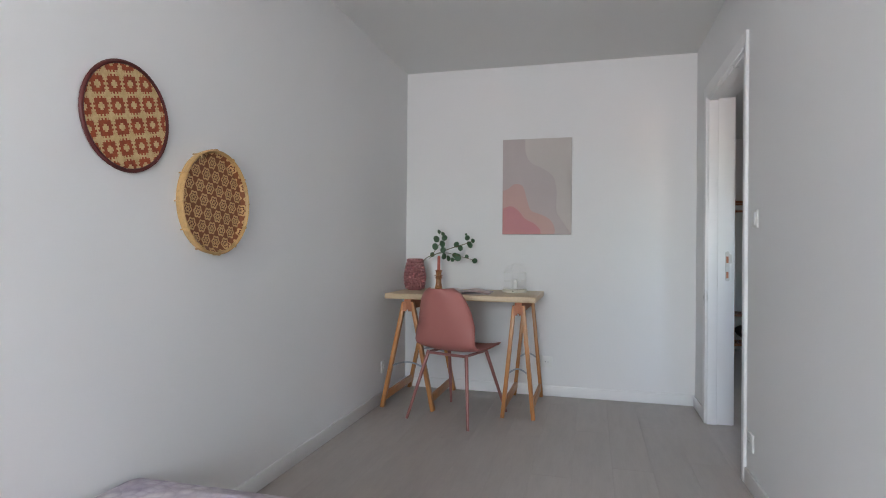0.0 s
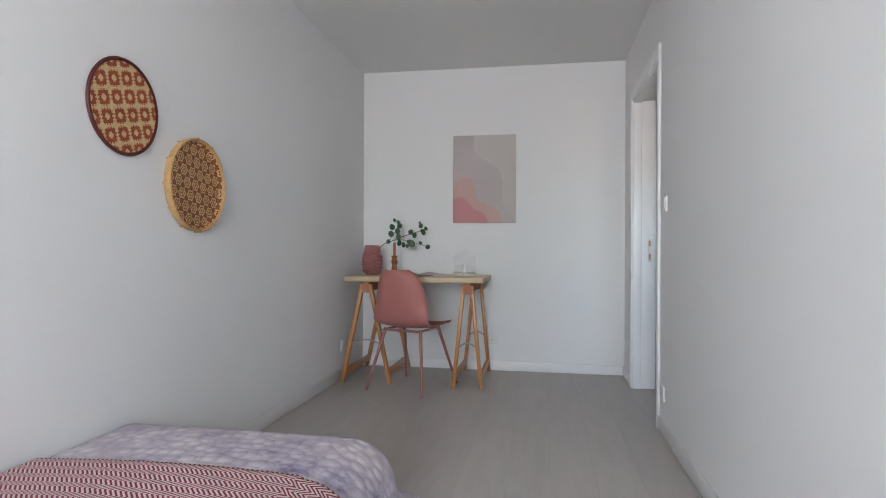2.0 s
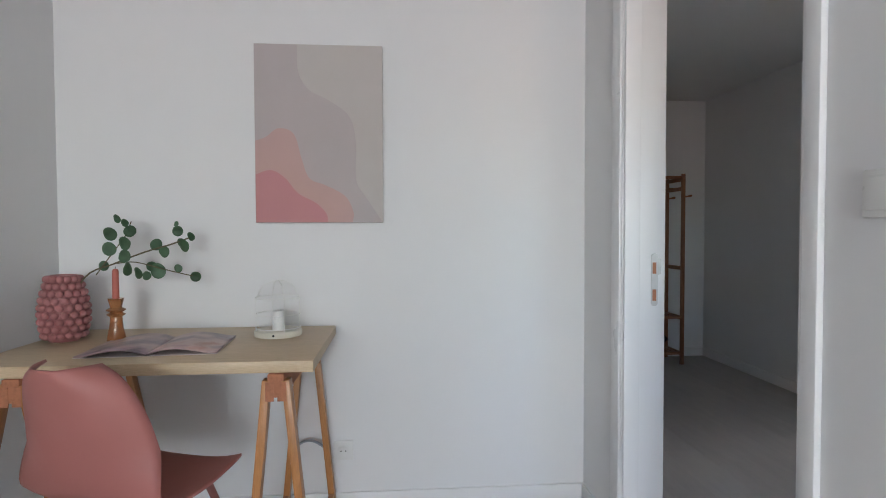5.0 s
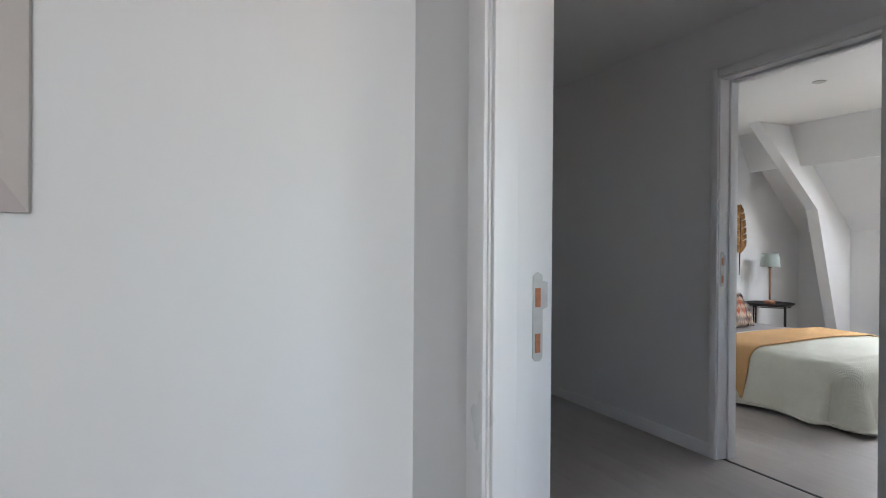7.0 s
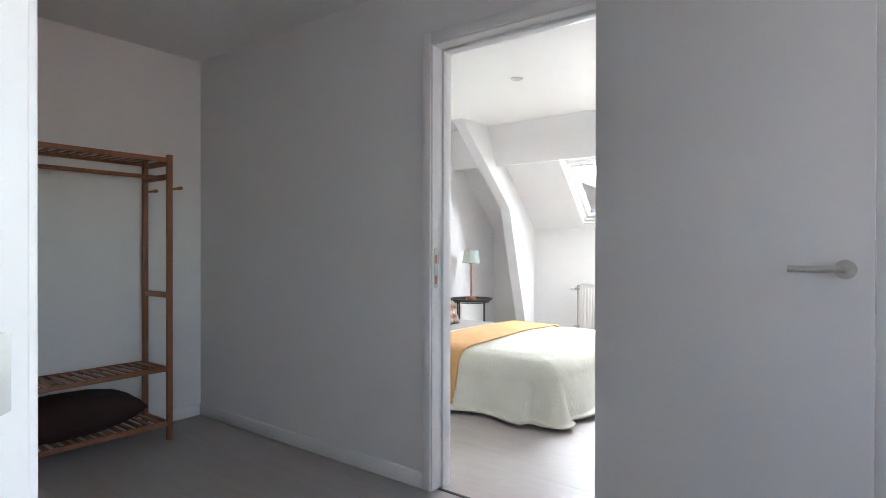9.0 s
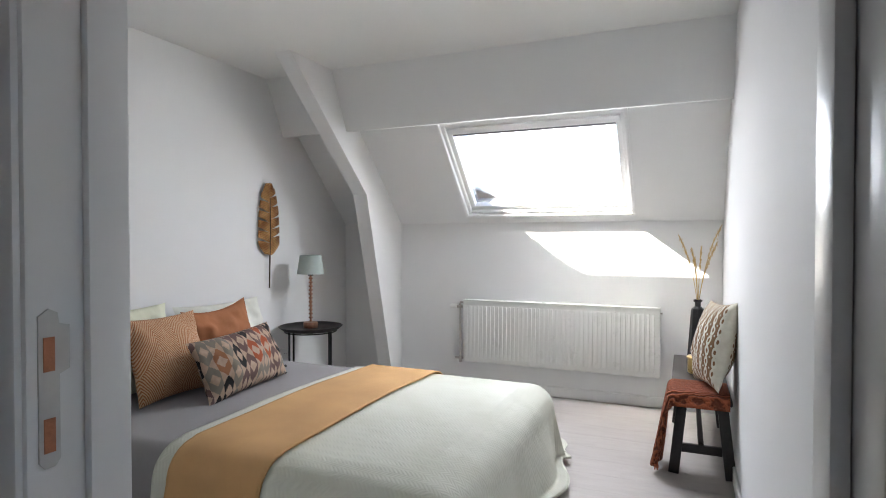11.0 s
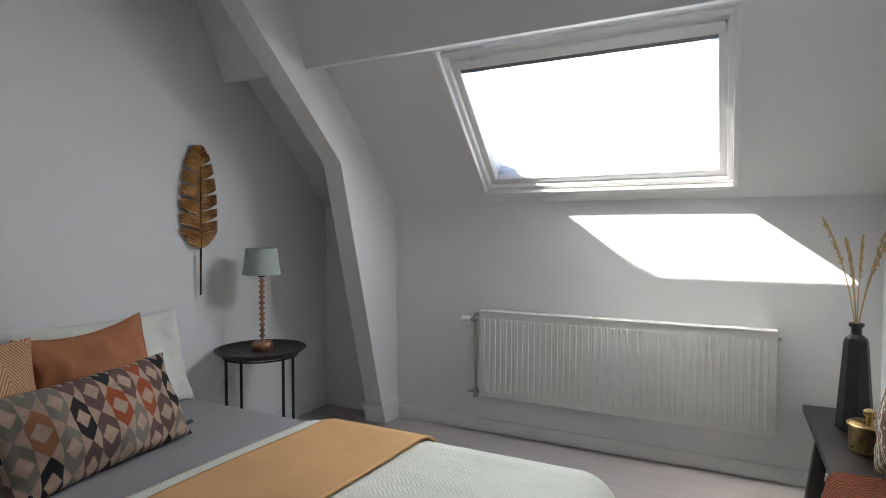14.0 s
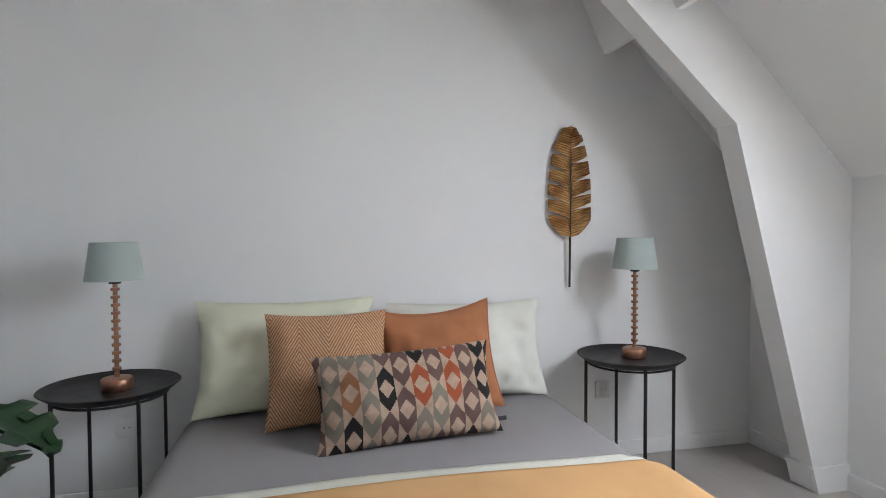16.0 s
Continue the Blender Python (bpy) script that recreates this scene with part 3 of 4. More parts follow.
door_frame("door_1", "white lacquered door frame of the study", XR, 2.252, -1.32, -0.40, 2.224, XR - 0.004, 0.06, 2.10)
door_frame("door_2", "white lacquered door frame of the bedroom", XB, XB + 0.09, -0.115, 0.715, XB + 0.016, XB + 0.058, 0.032, 2.078)
structure("threshold", bm_box((XB + 0.03, -0.095, -0.008), (XB + 0.045, 0.69, 0.003)), BLACK_HOLE, "dark joint strip in the bedroom doorway", "threshold")

leaf = thing("door_leaf", "flat white bedroom door standing wide open in hall", "door", (4.09, -0.097, 0.0), -2)
part("panel", bm_box((-0.02, -0.80, 0.008), (0.02, 0, 2.016), 0.002), DOOR, leaf)
lever = part("door_handle", joined(bm_rod((-0.02, -0.735, 1.05), (-0.03, -0.735, 1.05), 0.027, None, 28), bm_rod((-0.03, -0.735, 1.05), (-0.065, -0.735, 1.05), 0.009), bm_tube([(-0.065, -0.74, 1.05), (-0.065, -0.66, 1.05), (-0.065, -0.602, 1.05)], 0.0095, 12)), STEEL, leaf, "brushed steel lever handle on a round rose")
part("lock_plate", bm_box((-0.012, -0.8015, 0.93), (0.012, -0.7995, 1.13)), STEEL, leaf, "steel lock face plate")
for z in (0.25, 1.78):
    part("hinge", bm_rod((0.024, 0.004, z), (0.024, 0.004, z + 0.09), 0.007), STEEL, leaf)

# window behind the start of the walk
win = thing("window_1", "white framed window of the study", "window", (1.05, -7.2, 0.85), kind="structure")
for a, b in (((-0.75, -0.09, 0), (-0.69, -0.03, 1.3)), ((0.69, -0.09, 0), (0.75, -0.03, 1.3)), ((-0.69, -0.09, 0), (0.69, -0.03, 0.06)), ((-0.69, -0.09, 1.24), (0.69, -0.03, 1.3)), ((-0.03, -0.09, 0.06), (0.03, -0.03, 1.24))):
    part("window_frame", bm_box(a, b, 0.004), TRIM, win)

# invented window round the hall's fill lamp, out of view
fill_win = thing("hall_fill_window", "unseen white framed window added for the hall's fill light", "window", (3.2, -3.0, 1.0), kind="structure")
for a, b in (((-0.4, -0.08, 0), (-0.35, -0.03, 1.0)), ((0.35, -0.08, 0), (0.4, -0.03, 1.0)), ((-0.35, -0.08, 0), (0.35, -0.03, 0.05)), ((-0.35, -0.08, 0.95), (0.35, -0.03, 1.0))):
    part("window_frame", bm_box(a, b, 0.004), TRIM, fill_win)

# ---- skylight ----
skyl = thing("skylight", "white framed pivoting roof window full of daylight", "skylight", kind="structure")


def ring(name, u0, u1, v0, v1, w, n0, n1, mat, label=""):
    for a in ((u0, u0 + w, v0, v1), (u1 - w, u1, v0, v1), (u0 + w, u1 - w, v0, v0 + w), (u0 + w, u1 - w, v1 - w, v1)):
        part(name, slope_box(*a, n0, n1, 0.003), mat, skyl, label)


ring("lining", U0 - 0.004, U1, V0 - 0.002, V1 + 0.002, 0.022, -0.15, 0.006, TRIM)
ring("window_frame", U0 + 0.018, U1 - 0.045, V0 + 0.02, V1 - 0.02, 0.024, -0.16, -0.02, TRIM)
ring("sash", U0 + 0.041, U1 - 0.068, V0 + 0.043, V1 - 0.043, 0.036, -0.155, -0.045, TRIM)
part("ventilation_bar", slope_box(U1 - 0.15, U1 - 0.10, V0 + 0.05, V1 - 0.05, -0.085, -0.03, 0.008), TRIM, skyl, "white ventilation flap bar")
part("blind_rail", slope_box(U1 - 0.178, U1 - 0.152, V0 + 0.078, V1 - 0.078, -0.085, -0.05, 0.004), GRAY_STRIP, skyl, "grey rolled blind rail")
pane = part("pane", slope_box(U0 + 0.076, U1 - 0.103, V0 + 0.078, V1 - 0.078, -0.098, -0.092), CLEAR, skyl, "clear glass pane")
pane.visible_shadow = False
for v in (V0 + 0.04, V1 - 0.04):
    for u in (U0 + 0.12, U1 - 0.12):
        bm = bm_rod((u, v, -0.032), (u, v, -0.027), 0.005)
        bm.transform(SLOPE)
        part("screw", bm, STEEL, skyl)

# ---- fixtures ----


def wall_plate(name, label, category, m, w=0.08, h=0.08, kind_of="socket"):
    """A plate on a wall, front towards local -y."""
    top = thing(name, label, category)
    top.matrix_basis = m
    part("plate", bm_box((-w / 2, -0.009, -h / 2), (w / 2, 0, h / 2), 0.003), WHITE_PLASTIC, top)
    if kind_of == "socket":
        bm = bm_lathe([(0.0, 0.004), (0.017, 0.004), (0.019, 0.0), (0.021, 0.0)], 24)
        bm.transform(Matrix.Translation((0, -0.0135, 0)) @ Matrix.Rotation(radians(-90), 4, 'X'))
        part("well", bm, WHITE_PLASTIC, top)
        for x in (-0.0095, 0.0095):
            part("hole", bm_rod((x, -0.0139, 0), (x, -0.0092, 0), 0.0028), BLACK_HOLE, top)
    else:
        bm = bm_box((-w / 2 + 0.012, -0.016, -h / 2 + 0.012), (w / 2 - 0.012, -0.009, h / 2 - 0.012), 0.003)
        part("rocker", bm, WHITE_PLASTIC, top)
    return top


EAST, WEST = 90, -90
wall_plate("wall_socket", "white wall socket beside the desk", "socket", pose(0, -0.50, 0.245, 0, 0, 90))
wall_plate("wall_socket", "white wall socket under the desk's edge", "socket", pose(1.10, 0, 0.25))
wall_plate("light_switch", "white rocker light switch beside the doorway", "switch", pose(XR, -1.48, 1.211, 0, 0, -90), kind_of="switch")
wall_plate("wall_socket", "white wall socket low beside the doorway", "socket", pose(XR, -1.43, 0.215, 0, 0, -90))
wall_plate("wall_socket", "white wall socket under the black side table", "socket", pose(5.05, YN, 0.325))
wall_plate("wall_socket", "white wall socket behind the side table", "socket", pose(7.15, YN, 0.335))

spot = thing("downlight", "small recessed round downlight, switched off", "lamp", (5.73, 1.17, H3))
part("rim", bm_lathe([(0.030, -0.003), (0.034, -0.006), (0.042, -0.006), (0.045, 0.0)], 32), STEEL, spot)
part("lens", bm_lathe([(0.0, -0.002), (0.031, -0.002), (0.031, 0.0)], 24), LAMP_BASE, spot)

# ---- study: things ----


def smooth_line(pts, per=8):
    """Points along a soft curve through the given ones."""
    out = []
    p = [Vector((*a, 0)) if len(a) == 2 else Vector(a) for a in pts]
    p = [2 * p[0] - p[1]] + p + [2 * p[-1] - p[-2]]
    for i in range(1, len(p) - 2):
        for k in range(per):
            t = k / per
            a, b, c, d = p[i - 1:i + 3]
            out.append(0.5 * (2 * b + (c - a) * t + (2 * a - 5 * b + 4 * c - d) * t * t + (3 * b - a - 3 * c + d) * t ** 3))
    out.append(p[-2])
    return out


canvas = thing("canvas_painting", "abstract canvas in soft grey, peach and pink", "painting", (0.765, -0.03, 1.187))
part("canvas", bm_box((0, 0, 0), (0.505, 0.027, 0.708), 0.002), plain("grey_canvas", (0.55, 0.51, 0.485), 0.85, vary=0.03, scale=4, grain=500, bump=0.35), canvas)
PAINTS = (
    ("mauve", (0.50, 0.445, 0.44), [(0, 1), (0.33, 1), (0.34, 0.85), (0.42, 0.75), (0.58, 0.69), (0.74, 0.60), (0.79, 0.45), (0.79, 0.24), (0.88, 0.13), (1, 0.05), (1, 0), (0, 0)]),
    ("peach", (0.56, 0.375, 0.345), [(0, 0.46), (0.08, 0.48), (0.18, 0.53), (0.30, 0.50), (0.36, 0.36), (0.42, 0.25), (0.55, 0.21), (0.70, 0.15), (0.765, 0.06), (0.76, 0), (0, 0)]),
    ("pink", (0.56, 0.265, 0.275), [(0, 0.27), (0.12, 0.295), (0.23, 0.25), (0.33, 0.165), (0.47, 0.11), (0.55, 0.05), (0.565, 0), (0, 0)]),
)
for i, (nm, col, pts) in enumerate(PAINTS):
    corner = {"mauve": 2, "peach": 0, "pink": 0}[nm]
    straight = 2 if nm != "mauve" else 3
    curve = smooth_line(pts[corner and 1:len(pts) - straight + (1 if nm != "mauve" else 0)], 6)
    outline = [(0.002 + 0.501 * min(1, max(0, p.x)), 0.002 + 0.704 * min(1, max(0, p.y))) for p in curve]
    if nm == "mauve":
        outline = [(0.002, 0.706)] + outline + [(0.503, 0.002), (0.002, 0.002)]
    else:
        outline = outline + [(0.002, 0.002)]
    part("painted_area", bm_prism(outline, -0.0006 * (i + 1), -0.0001), plain("paint_" + nm, col, 0.85, vary=0.04, scale=5, grain=500, bump=0.35), canvas, nm + " painted area")

# desk: board on two trestles
board = thing("desk_board", "pale oak-look desk top on two wooden trestles", "desk", (0, 0, 0.735))
part("tabletop", bm_box((0.065, -0.645, 0), (1.075, -0.018, 0.035), 0.002), PALE_WOOD, board)


def trestle(label, at, spread):
    t = thing("trestle", label, "trestle", at, group="desk trestles")
    # local: spans x +-0.18 at the floor, y -0.29..0.29
    part("top_rail", bm_box((-0.024, -0.315, 0.665), (0.024, 0.305, 0.7345), 0.003), PINE_BARE, t)
    for y in (-0.295, 0.295):
        for s in (-1, 1):
            leg = part("leg", bm_bar((s * 0.028, y, 0.715), (s * spread, y, 0.0), 0.024, 0.042, 0.002, up=(0, 1, 0)), PINE, t)
            leg.data.transform(Matrix.Identity(4))
            part("hinge_plate", bm_box((s * 0.005 if s > 0 else -0.03, y - 0.0225 if y < 0 else y + 0.0205, 0.655), (0.03 if s > 0 else -0.005, y - 0.0205 if y < 0 else y + 0.0225, 0.712)), PINE_BARE, leg)
        arc = [(spread * (-0.6 + 1.2 * k / 10), y, 0.285 + 0.028 * math.sin(math.pi * k / 10)) for k in range(11)]
        part("stay", bm_tube(arc, 0.006, 6), ZINC, t, "zinc folding stay")
    for s in (-1, 1):
        part("stretcher", bm_bar((s * spread * 0.9, -0.31, 0.075), (s * spread * 0.9, 0.31, 0.075), 0.02, 0.05, 0.002), PINE, t)
    return t


trestle("varnished pine folding trestle under the desk", (0.228, -0.335, 0), 0.178)
trestle("varnished pine folding trestle under the desk", (0.968, -0.345, 0), 0.098)

# chair
chair = thing("desk_chair", "dusty pink moulded shell chair with metal legs", "chair", (0.585, -0.70, 0), -19)
PROF = [(0.235, 0.425, 0.175), (0.20, 0.446, 0.205), (0.10, 0.44, 0.222), (0.0, 0.432, 0.225), (-0.10, 0.437, 0.222), (-0.165, 0.47, 0.22), (-0.20, 0.55, 0.215), (-0.225, 0.64, 0.20), (-0.25, 0.73, 0.175), (-0.268, 0.795, 0.14), (-0.275, 0.83, 0.085)]
PR = smooth_line(PROF, 4)


def shell(u, v):
    k = v * (len(PR) - 1)
    i = min(int(k), len(PR) - 2)
    p = PR[i].lerp(PR[i + 1], k - i)
    s = 2 * u - 1
    back = min(1, max(0, (p.y - 0.44) / 0.25))
    rise = 0.022 * abs(s) ** 3 * (1 - 0.6 * back)
    wrap = 0.06 * abs(s) ** 2.5 * min(1, back * 1.6)
    return (s * p.z, p.x + wrap + 0.03 * back * abs(s) ** 3, p.y + rise * (1 - back))


part("shell", bm_grid(shell, 22, 44), CHAIR_PINK, chair, solid=0.007, smooth=60)
part("under_frame", joined(bm_tube([(-0.14, -0.13, 0.415), (0.14, -0.13, 0.415), (0.14, 0.12, 0.418), (-0.14, 0.12, 0.418)], 0.009, 8, True)), CHAIR_LEG, chair)
for fx, fy, tx, ty in ((-0.225, -0.235, -0.14, -0.12), (0.225, -0.235, 0.14, -0.12), (-0.215, 0.265, -0.14, 0.12), (0.215, 0.265, 0.14, 0.12)):
    part("leg", bm_rod((fx, fy, 0.004), (tx, ty, 0.425), 0.009, 0.012, 14), CHAIR_LEG, chair)

# vase with branch
vase = thing("bubble_vase", "rose pink glass vase covered in bubbles", "vase", (0.15, -0.24, 0.770))


def vase_r(z):
    return 0.050 + 0.022 * math.sin(math.pi * min(1, (z + 0.02) / 0.23))


part("body", bm_lathe([(0.0, 0.0), (0.048, 0.0)] + [(vase_r(z), z) for z in (0.02, 0.05, 0.08, 0.11, 0.14, 0.17, 0.20, 0.22, 0.232)] + [(vase_r(0.232) - 0.008, 0.232)] + [(vase_r(z) - 0.009, z) for z in (0.2, 0.15, 0.1, 0.05, 0.012)] + [(0.0, 0.012)], 40), PINK_GLASS, vase)
ball = bmesh.new()
bmesh.ops.create_icosphere(ball, subdivisions=2, radius=0.0138)
BUBBLE = mesh_of("bubble", ball, PINK_GLASS, 90)
for r in range(9):
    z = 0.022 + r * 0.0245
    for k in range(15):
        a = 2 * math.pi * (k + 0.5 * (r % 2)) / 15
        ob = new("bubble", BUBBLE)
        ob.parent = vase
        ob.location = (vase_r(z) * math.cos(a), vase_r(z) * math.sin(a), z)

branch = thing("eucalyptus_branch", "green eucalyptus branch leaning from the vase", "plant", (0.20, -0.24, 0.99))
s_main = [(-0.055, 0.0, -0.16), (0.02, 0.0, 0.0), (0.12, 0.01, 0.05), (0.22, 0.02, 0.09), (0.31, 0.0, 0.115), (0.38, 0.0, 0.14)]
s_low = [(0.12, 0.01, 0.05), (0.20, -0.01, 0.055), (0.30, -0.02, 0.03), (0.40, -0.02, 0.005)]
s_up = [(0.06, 0.0, 0.01), (0.11, 0.02, 0.09), (0.15, 0.03, 0.15), (0.17, 0.03, 0.20)]
for pts, r in ((s_main, 0.0028), (s_low, 0.002), (s_up, 0.002)):
    part("stem", bm_tube(smooth_line(pts, 5), r, 6), STEM, branch)
LEAVES = [(0.10, 0.10, 0.03), (0.115, 0.155, 0.03), (0.16, 0.195, 0.018), (0.155, 0.12, 0.03), (0.165, 0.165, 0.027), (0.13, 0.21, 0.02), (0.17, 0.075, 0.028), (0.255, 0.115, 0.026), (0.29, 0.09, 0.027), (0.345, 0.165, 0.024), (0.365, 0.115, 0.032), (0.33, 0.19, 0.012), (0.38, 0.145, 0.02), (0.175, 0.03, 0.03), (0.205, 0.015, 0.026), (0.25, 0.04, 0.024), (0.275, 0.022, 0.034), (0.24, 0.005, 0.02), (0.34, 0.03, 0.018), (0.395, 0.0, 0.025), (0.075, 0.04, 0.022)]
for x, z, r in LEAVES:
    r *= 0.82
    tilt = rnd(-35, 35)

    def leaf_f(u, v, r=r):
        a, q = 2 * math.pi * u, v
        return (r * q * math.cos(a) * 0.92, -0.25 * r * q * q * abs(math.sin(a)), r * q * math.sin(a) * (1.12 if math.sin(a) > 0 else 0.95))
    bm = bm_grid(leaf_f, 14, 3)
    bmesh.ops.remove_doubles(bm, verts=bm.verts[:], dist=1e-5)
    bm.transform(pose(x, rnd(-0.03, 0.03), z, rnd(-30, 30), rnd(-40, 40), tilt))
    part("leaf", bm, GREEN_LEAF, branch, solid=0.0008)

stick = thing("candle_holder", "amber glass candlestick with waisted rings", "candlestick", (0.34, -0.27, 0.770))
part("body", bm_lathe([(0.0, 0), (0.030, 0.0), (0.031, 0.006), (0.022, 0.05), (0.019, 0.085), (0.031, 0.094), (0.019, 0.101), (0.031, 0.108), (0.031, 0.112), (0.018, 0.118), (0.022, 0.135), (0.026, 0.15), (0.013, 0.15), (0.012, 0.14), (0, 0.14)], 36), AMBER_GLASS, stick)
cand = thing("candle", "unlit terracotta dinner candle in the holder", "candle", (0.34, -0.27, 0.9102))
part("wax", bm_lathe([(0, 0), (0.0115, 0), (0.0105, 0.105), (0.008, 0.112), (0, 0.114)], 20), CANDLE, cand)
part("wick", bm_rod((0, 0, 0.112), (0.001, 0, 0.121), 0.001), BLACK_HOLE, cand)

mag = thing("open_magazine", "open magazine with mauve photo pages on desk", "magazine", (0.545, -0.40, 0.771), 4)


def page(side):
    def f(u, v):
        x = side * 0.205 * u
        return (x, -0.145 + 0.29 * v, 0.004 + 0.022 * math.sin(math.pi * min(1, u * 1.1)) * (1 - 0.55 * u))
    return f


nmag = Nodes("photo_page", 0.35)
nmag.color(nmag.ramp(nmag.noise(9, 3), [(0.3, (0.10, 0.08, 0.10)), (0.45, (0.34, 0.24, 0.25)), (0.6, (0.55, 0.40, 0.37)), (0.75, (0.42, 0.18, 0.12))]))
for s in (-1, 1):
    part("page", bm_grid(page(s), 14, 4), nmag.m, mag, "glossy photo page", solid=0.004)
part("cover", bm_box((-0.207, -0.147, 0), (0.207, 0.147, 0.0015)), PAPER, mag)

cage = thing("wire_lamp", "white wire cage table lamp on round base", "lamp", (0.885, -0.21, 0.770))
part("base", bm_lathe([(0, 0), (0.084, 0), (0.086, 0.004), (0.086, 0.018), (0.082, 0.022), (0, 0.022)], 40), LAMP_BASE, cage)
part("lamp_socket", bm_lathe([(0, 0.022), (0.022, 0.022), (0.022, 0.085), (0.019, 0.09), (0, 0.09)], 24), WHITE_PLASTIC, cage)
part("plug", bm_rod((0.0, -0.088, 0.011), (0.0, -0.0855, 0.011), 0.004), BLACK_HOLE, cage)
for z, r in ((0.03, 0.08), (0.08, 0.08), (0.14, 0.08)):
    part("wire_ring", bm_tube([(r * math.cos(a), r * math.sin(a), z) for a in [2 * math.pi * k / 36 for k in range(36)]], 0.0016, 6, True), WIRE_WHITE, cage)
for k in range(4):
    a = math.pi / 4 * (2 * k + 0.6)
    c, s_ = math.cos(a), math.sin(a)
    part("wire", bm_tube([(0.08 * c, 0.08 * s_, 0.02), (0.08 * c, 0.08 * s_, 0.14), (0.055 * c, 0.055 * s_, 0.185), (0.02 * c, 0.02 * s_, 0.20), (0.0, 0.0, 0.203)], 0.0016, 6), WIRE_WHITE, cage)

# wall baskets
b1 = thing("woven_wall_plate", "round red and straw woven wall basket", "wall basket", (0.0, -2.835, 1.493), 0)
b1.matrix_basis = pose(0, -2.785, 1.468, 15, 0, 0)
R1 = 0.172


def turned_x(prof, n=56):
    bm = bm_lathe(prof, n)
    bm.transform(Matrix.Rotation(radians(90), 4, 'Y'))
    return bm


part("weave", turned_x([(0, 0.009), (0.09, 0.010), (R1 - 0.012, 0.012), (R1 - 0.012, 0.004), (0, 0.004)]), RED_WEAVE, b1, "stepped red squares on straw lattice")
part("rim", turned_x([(R1 - 0.011, 0.002), (R1 - 0.010, 0.014), (R1 - 0.005, 0.017), (R1, 0.015), (R1 + 0.002, 0.009), (R1 - 0.002, 0.002), (R1 - 0.011, 0.002)]), RED_RIM, b1, "dark red bound rim")
b2 = thing("bamboo_wall_tray", "round bamboo tray with brown floral honeycomb print", "wall basket", (0, 0, 0))
b2.matrix_basis = pose(0, -2.365, 1.236, -6, 0, 0)
R2 = 0.198
part("tray", turned_x([(0, 0.010), (R2 - 0.026, 0.010), (R2 - 0.012, 0.022), (R2 - 0.009, 0.022), (R2 - 0.018, 0.003), (0, 0.003)]), HEX_PRINT, b2, "printed bamboo sheet")
part("rim", turned_x([(R2 - 0.010, 0.002), (R2 - 0.006, 0.030), (R2 - 0.002, 0.034), (R2 + 0.002, 0.030), (R2 + 0.002, 0.02), (R2 - 0.002, 0.002), (R2 - 0.010, 0.002)]), CANE, b2, "wide cane rim")
for k in range(12):
    a = 2 * math.pi * (k + 0.3) / 12
    c, s_ = math.cos(a), math.sin(a)
    part("binding", bm_tube([(0.0, (R2 + 0.0025) * c, (R2 + 0.0025) * s_), (0.032, (R2 + 0.003) * c, (R2 + 0.003) * s_), (0.0355, (R2 - 0.003) * c, (R2 - 0.004) * s_), (0.034, (R2 - 0.012) * c, (R2 - 0.014) * s_), (0.018, (R2 - 0.012) * c, (R2 - 0.012) * s_)], 0.0024, 6), CANE, b2)

# ---- cloth ----


def drape(x0, x1, y0, y1, top, over, flare=0.12, waves=0.0, freq=14.0, seed=0.0, bulge=0.0, rad=0.05, floor_gap=0.02):
    """A cloth over a block: (left, right, near, far) overhangs."""
    ol, orr, on, of = over

    def f(u, v):
        x = x0 - ol + u * (x1 - x0 + ol + orr)
        y = y0 - on + v * (y1 - y0 + on + of)
        cx, cy = min(max(x, x0 + rad), x1 - rad), min(max(y, y0 + rad), y1 - rad)
        dx = x - cx if (ol and x < cx) or (orr and x > cx) else 0.0
        dy = y - cy if (on and y < cy) or (of and y > cy) else 0.0
        if not dx:
            cx = x
        if not dy:
            cy = y
        e = math.hypot(dx, dy)
        if dx and dy:
            ux, uy = dx / e, dy / e
            e = min(e, max(ol, orr, on, of) + rad - 0.03)
            dx, dy = ux * e, uy * e
        z = top + bulge * math.sin(math.pi * (x - x0 + 0.01) / (x1 - x0 + 0.02)) * 0.5 if x0 < x < x1 else top
        z += 0.006 * noise.noise((x * 3 + seed, y * 3, seed))
        if e > 1e-6:
            ux, uy = dx / e, dy / e
            arc = rad * math.pi / 2
            if e < arc:
                a = e / rad
                out, down = rad * math.sin(a), rad * (1 - math.cos(a))
            else:
                h = e - arc
                along = x * uy + y * ux if abs(dx) < 1e-6 or abs(dy) < 1e-6 else math.atan2(dy, dx) * 0.4
                fl = flare + waves * math.sin(freq * along + seed) + waves * 0.7 * noise.noise((x * 2.3, y * 2.3, seed))
                fl = max(0.0, fl) + 0.9 * abs(ux * uy) * flare
                out, down = rad + h * fl, rad + h
            z = top - down
            if z < floor_gap:
                out += 0.4 * (floor_gap - z)
                z = floor_gap + 0.004 * noise.noise((x * 9, y * 9, 1))
            return (cx + ux * out, cy + uy * out, z)
        return (cx, cy, z)
    return f


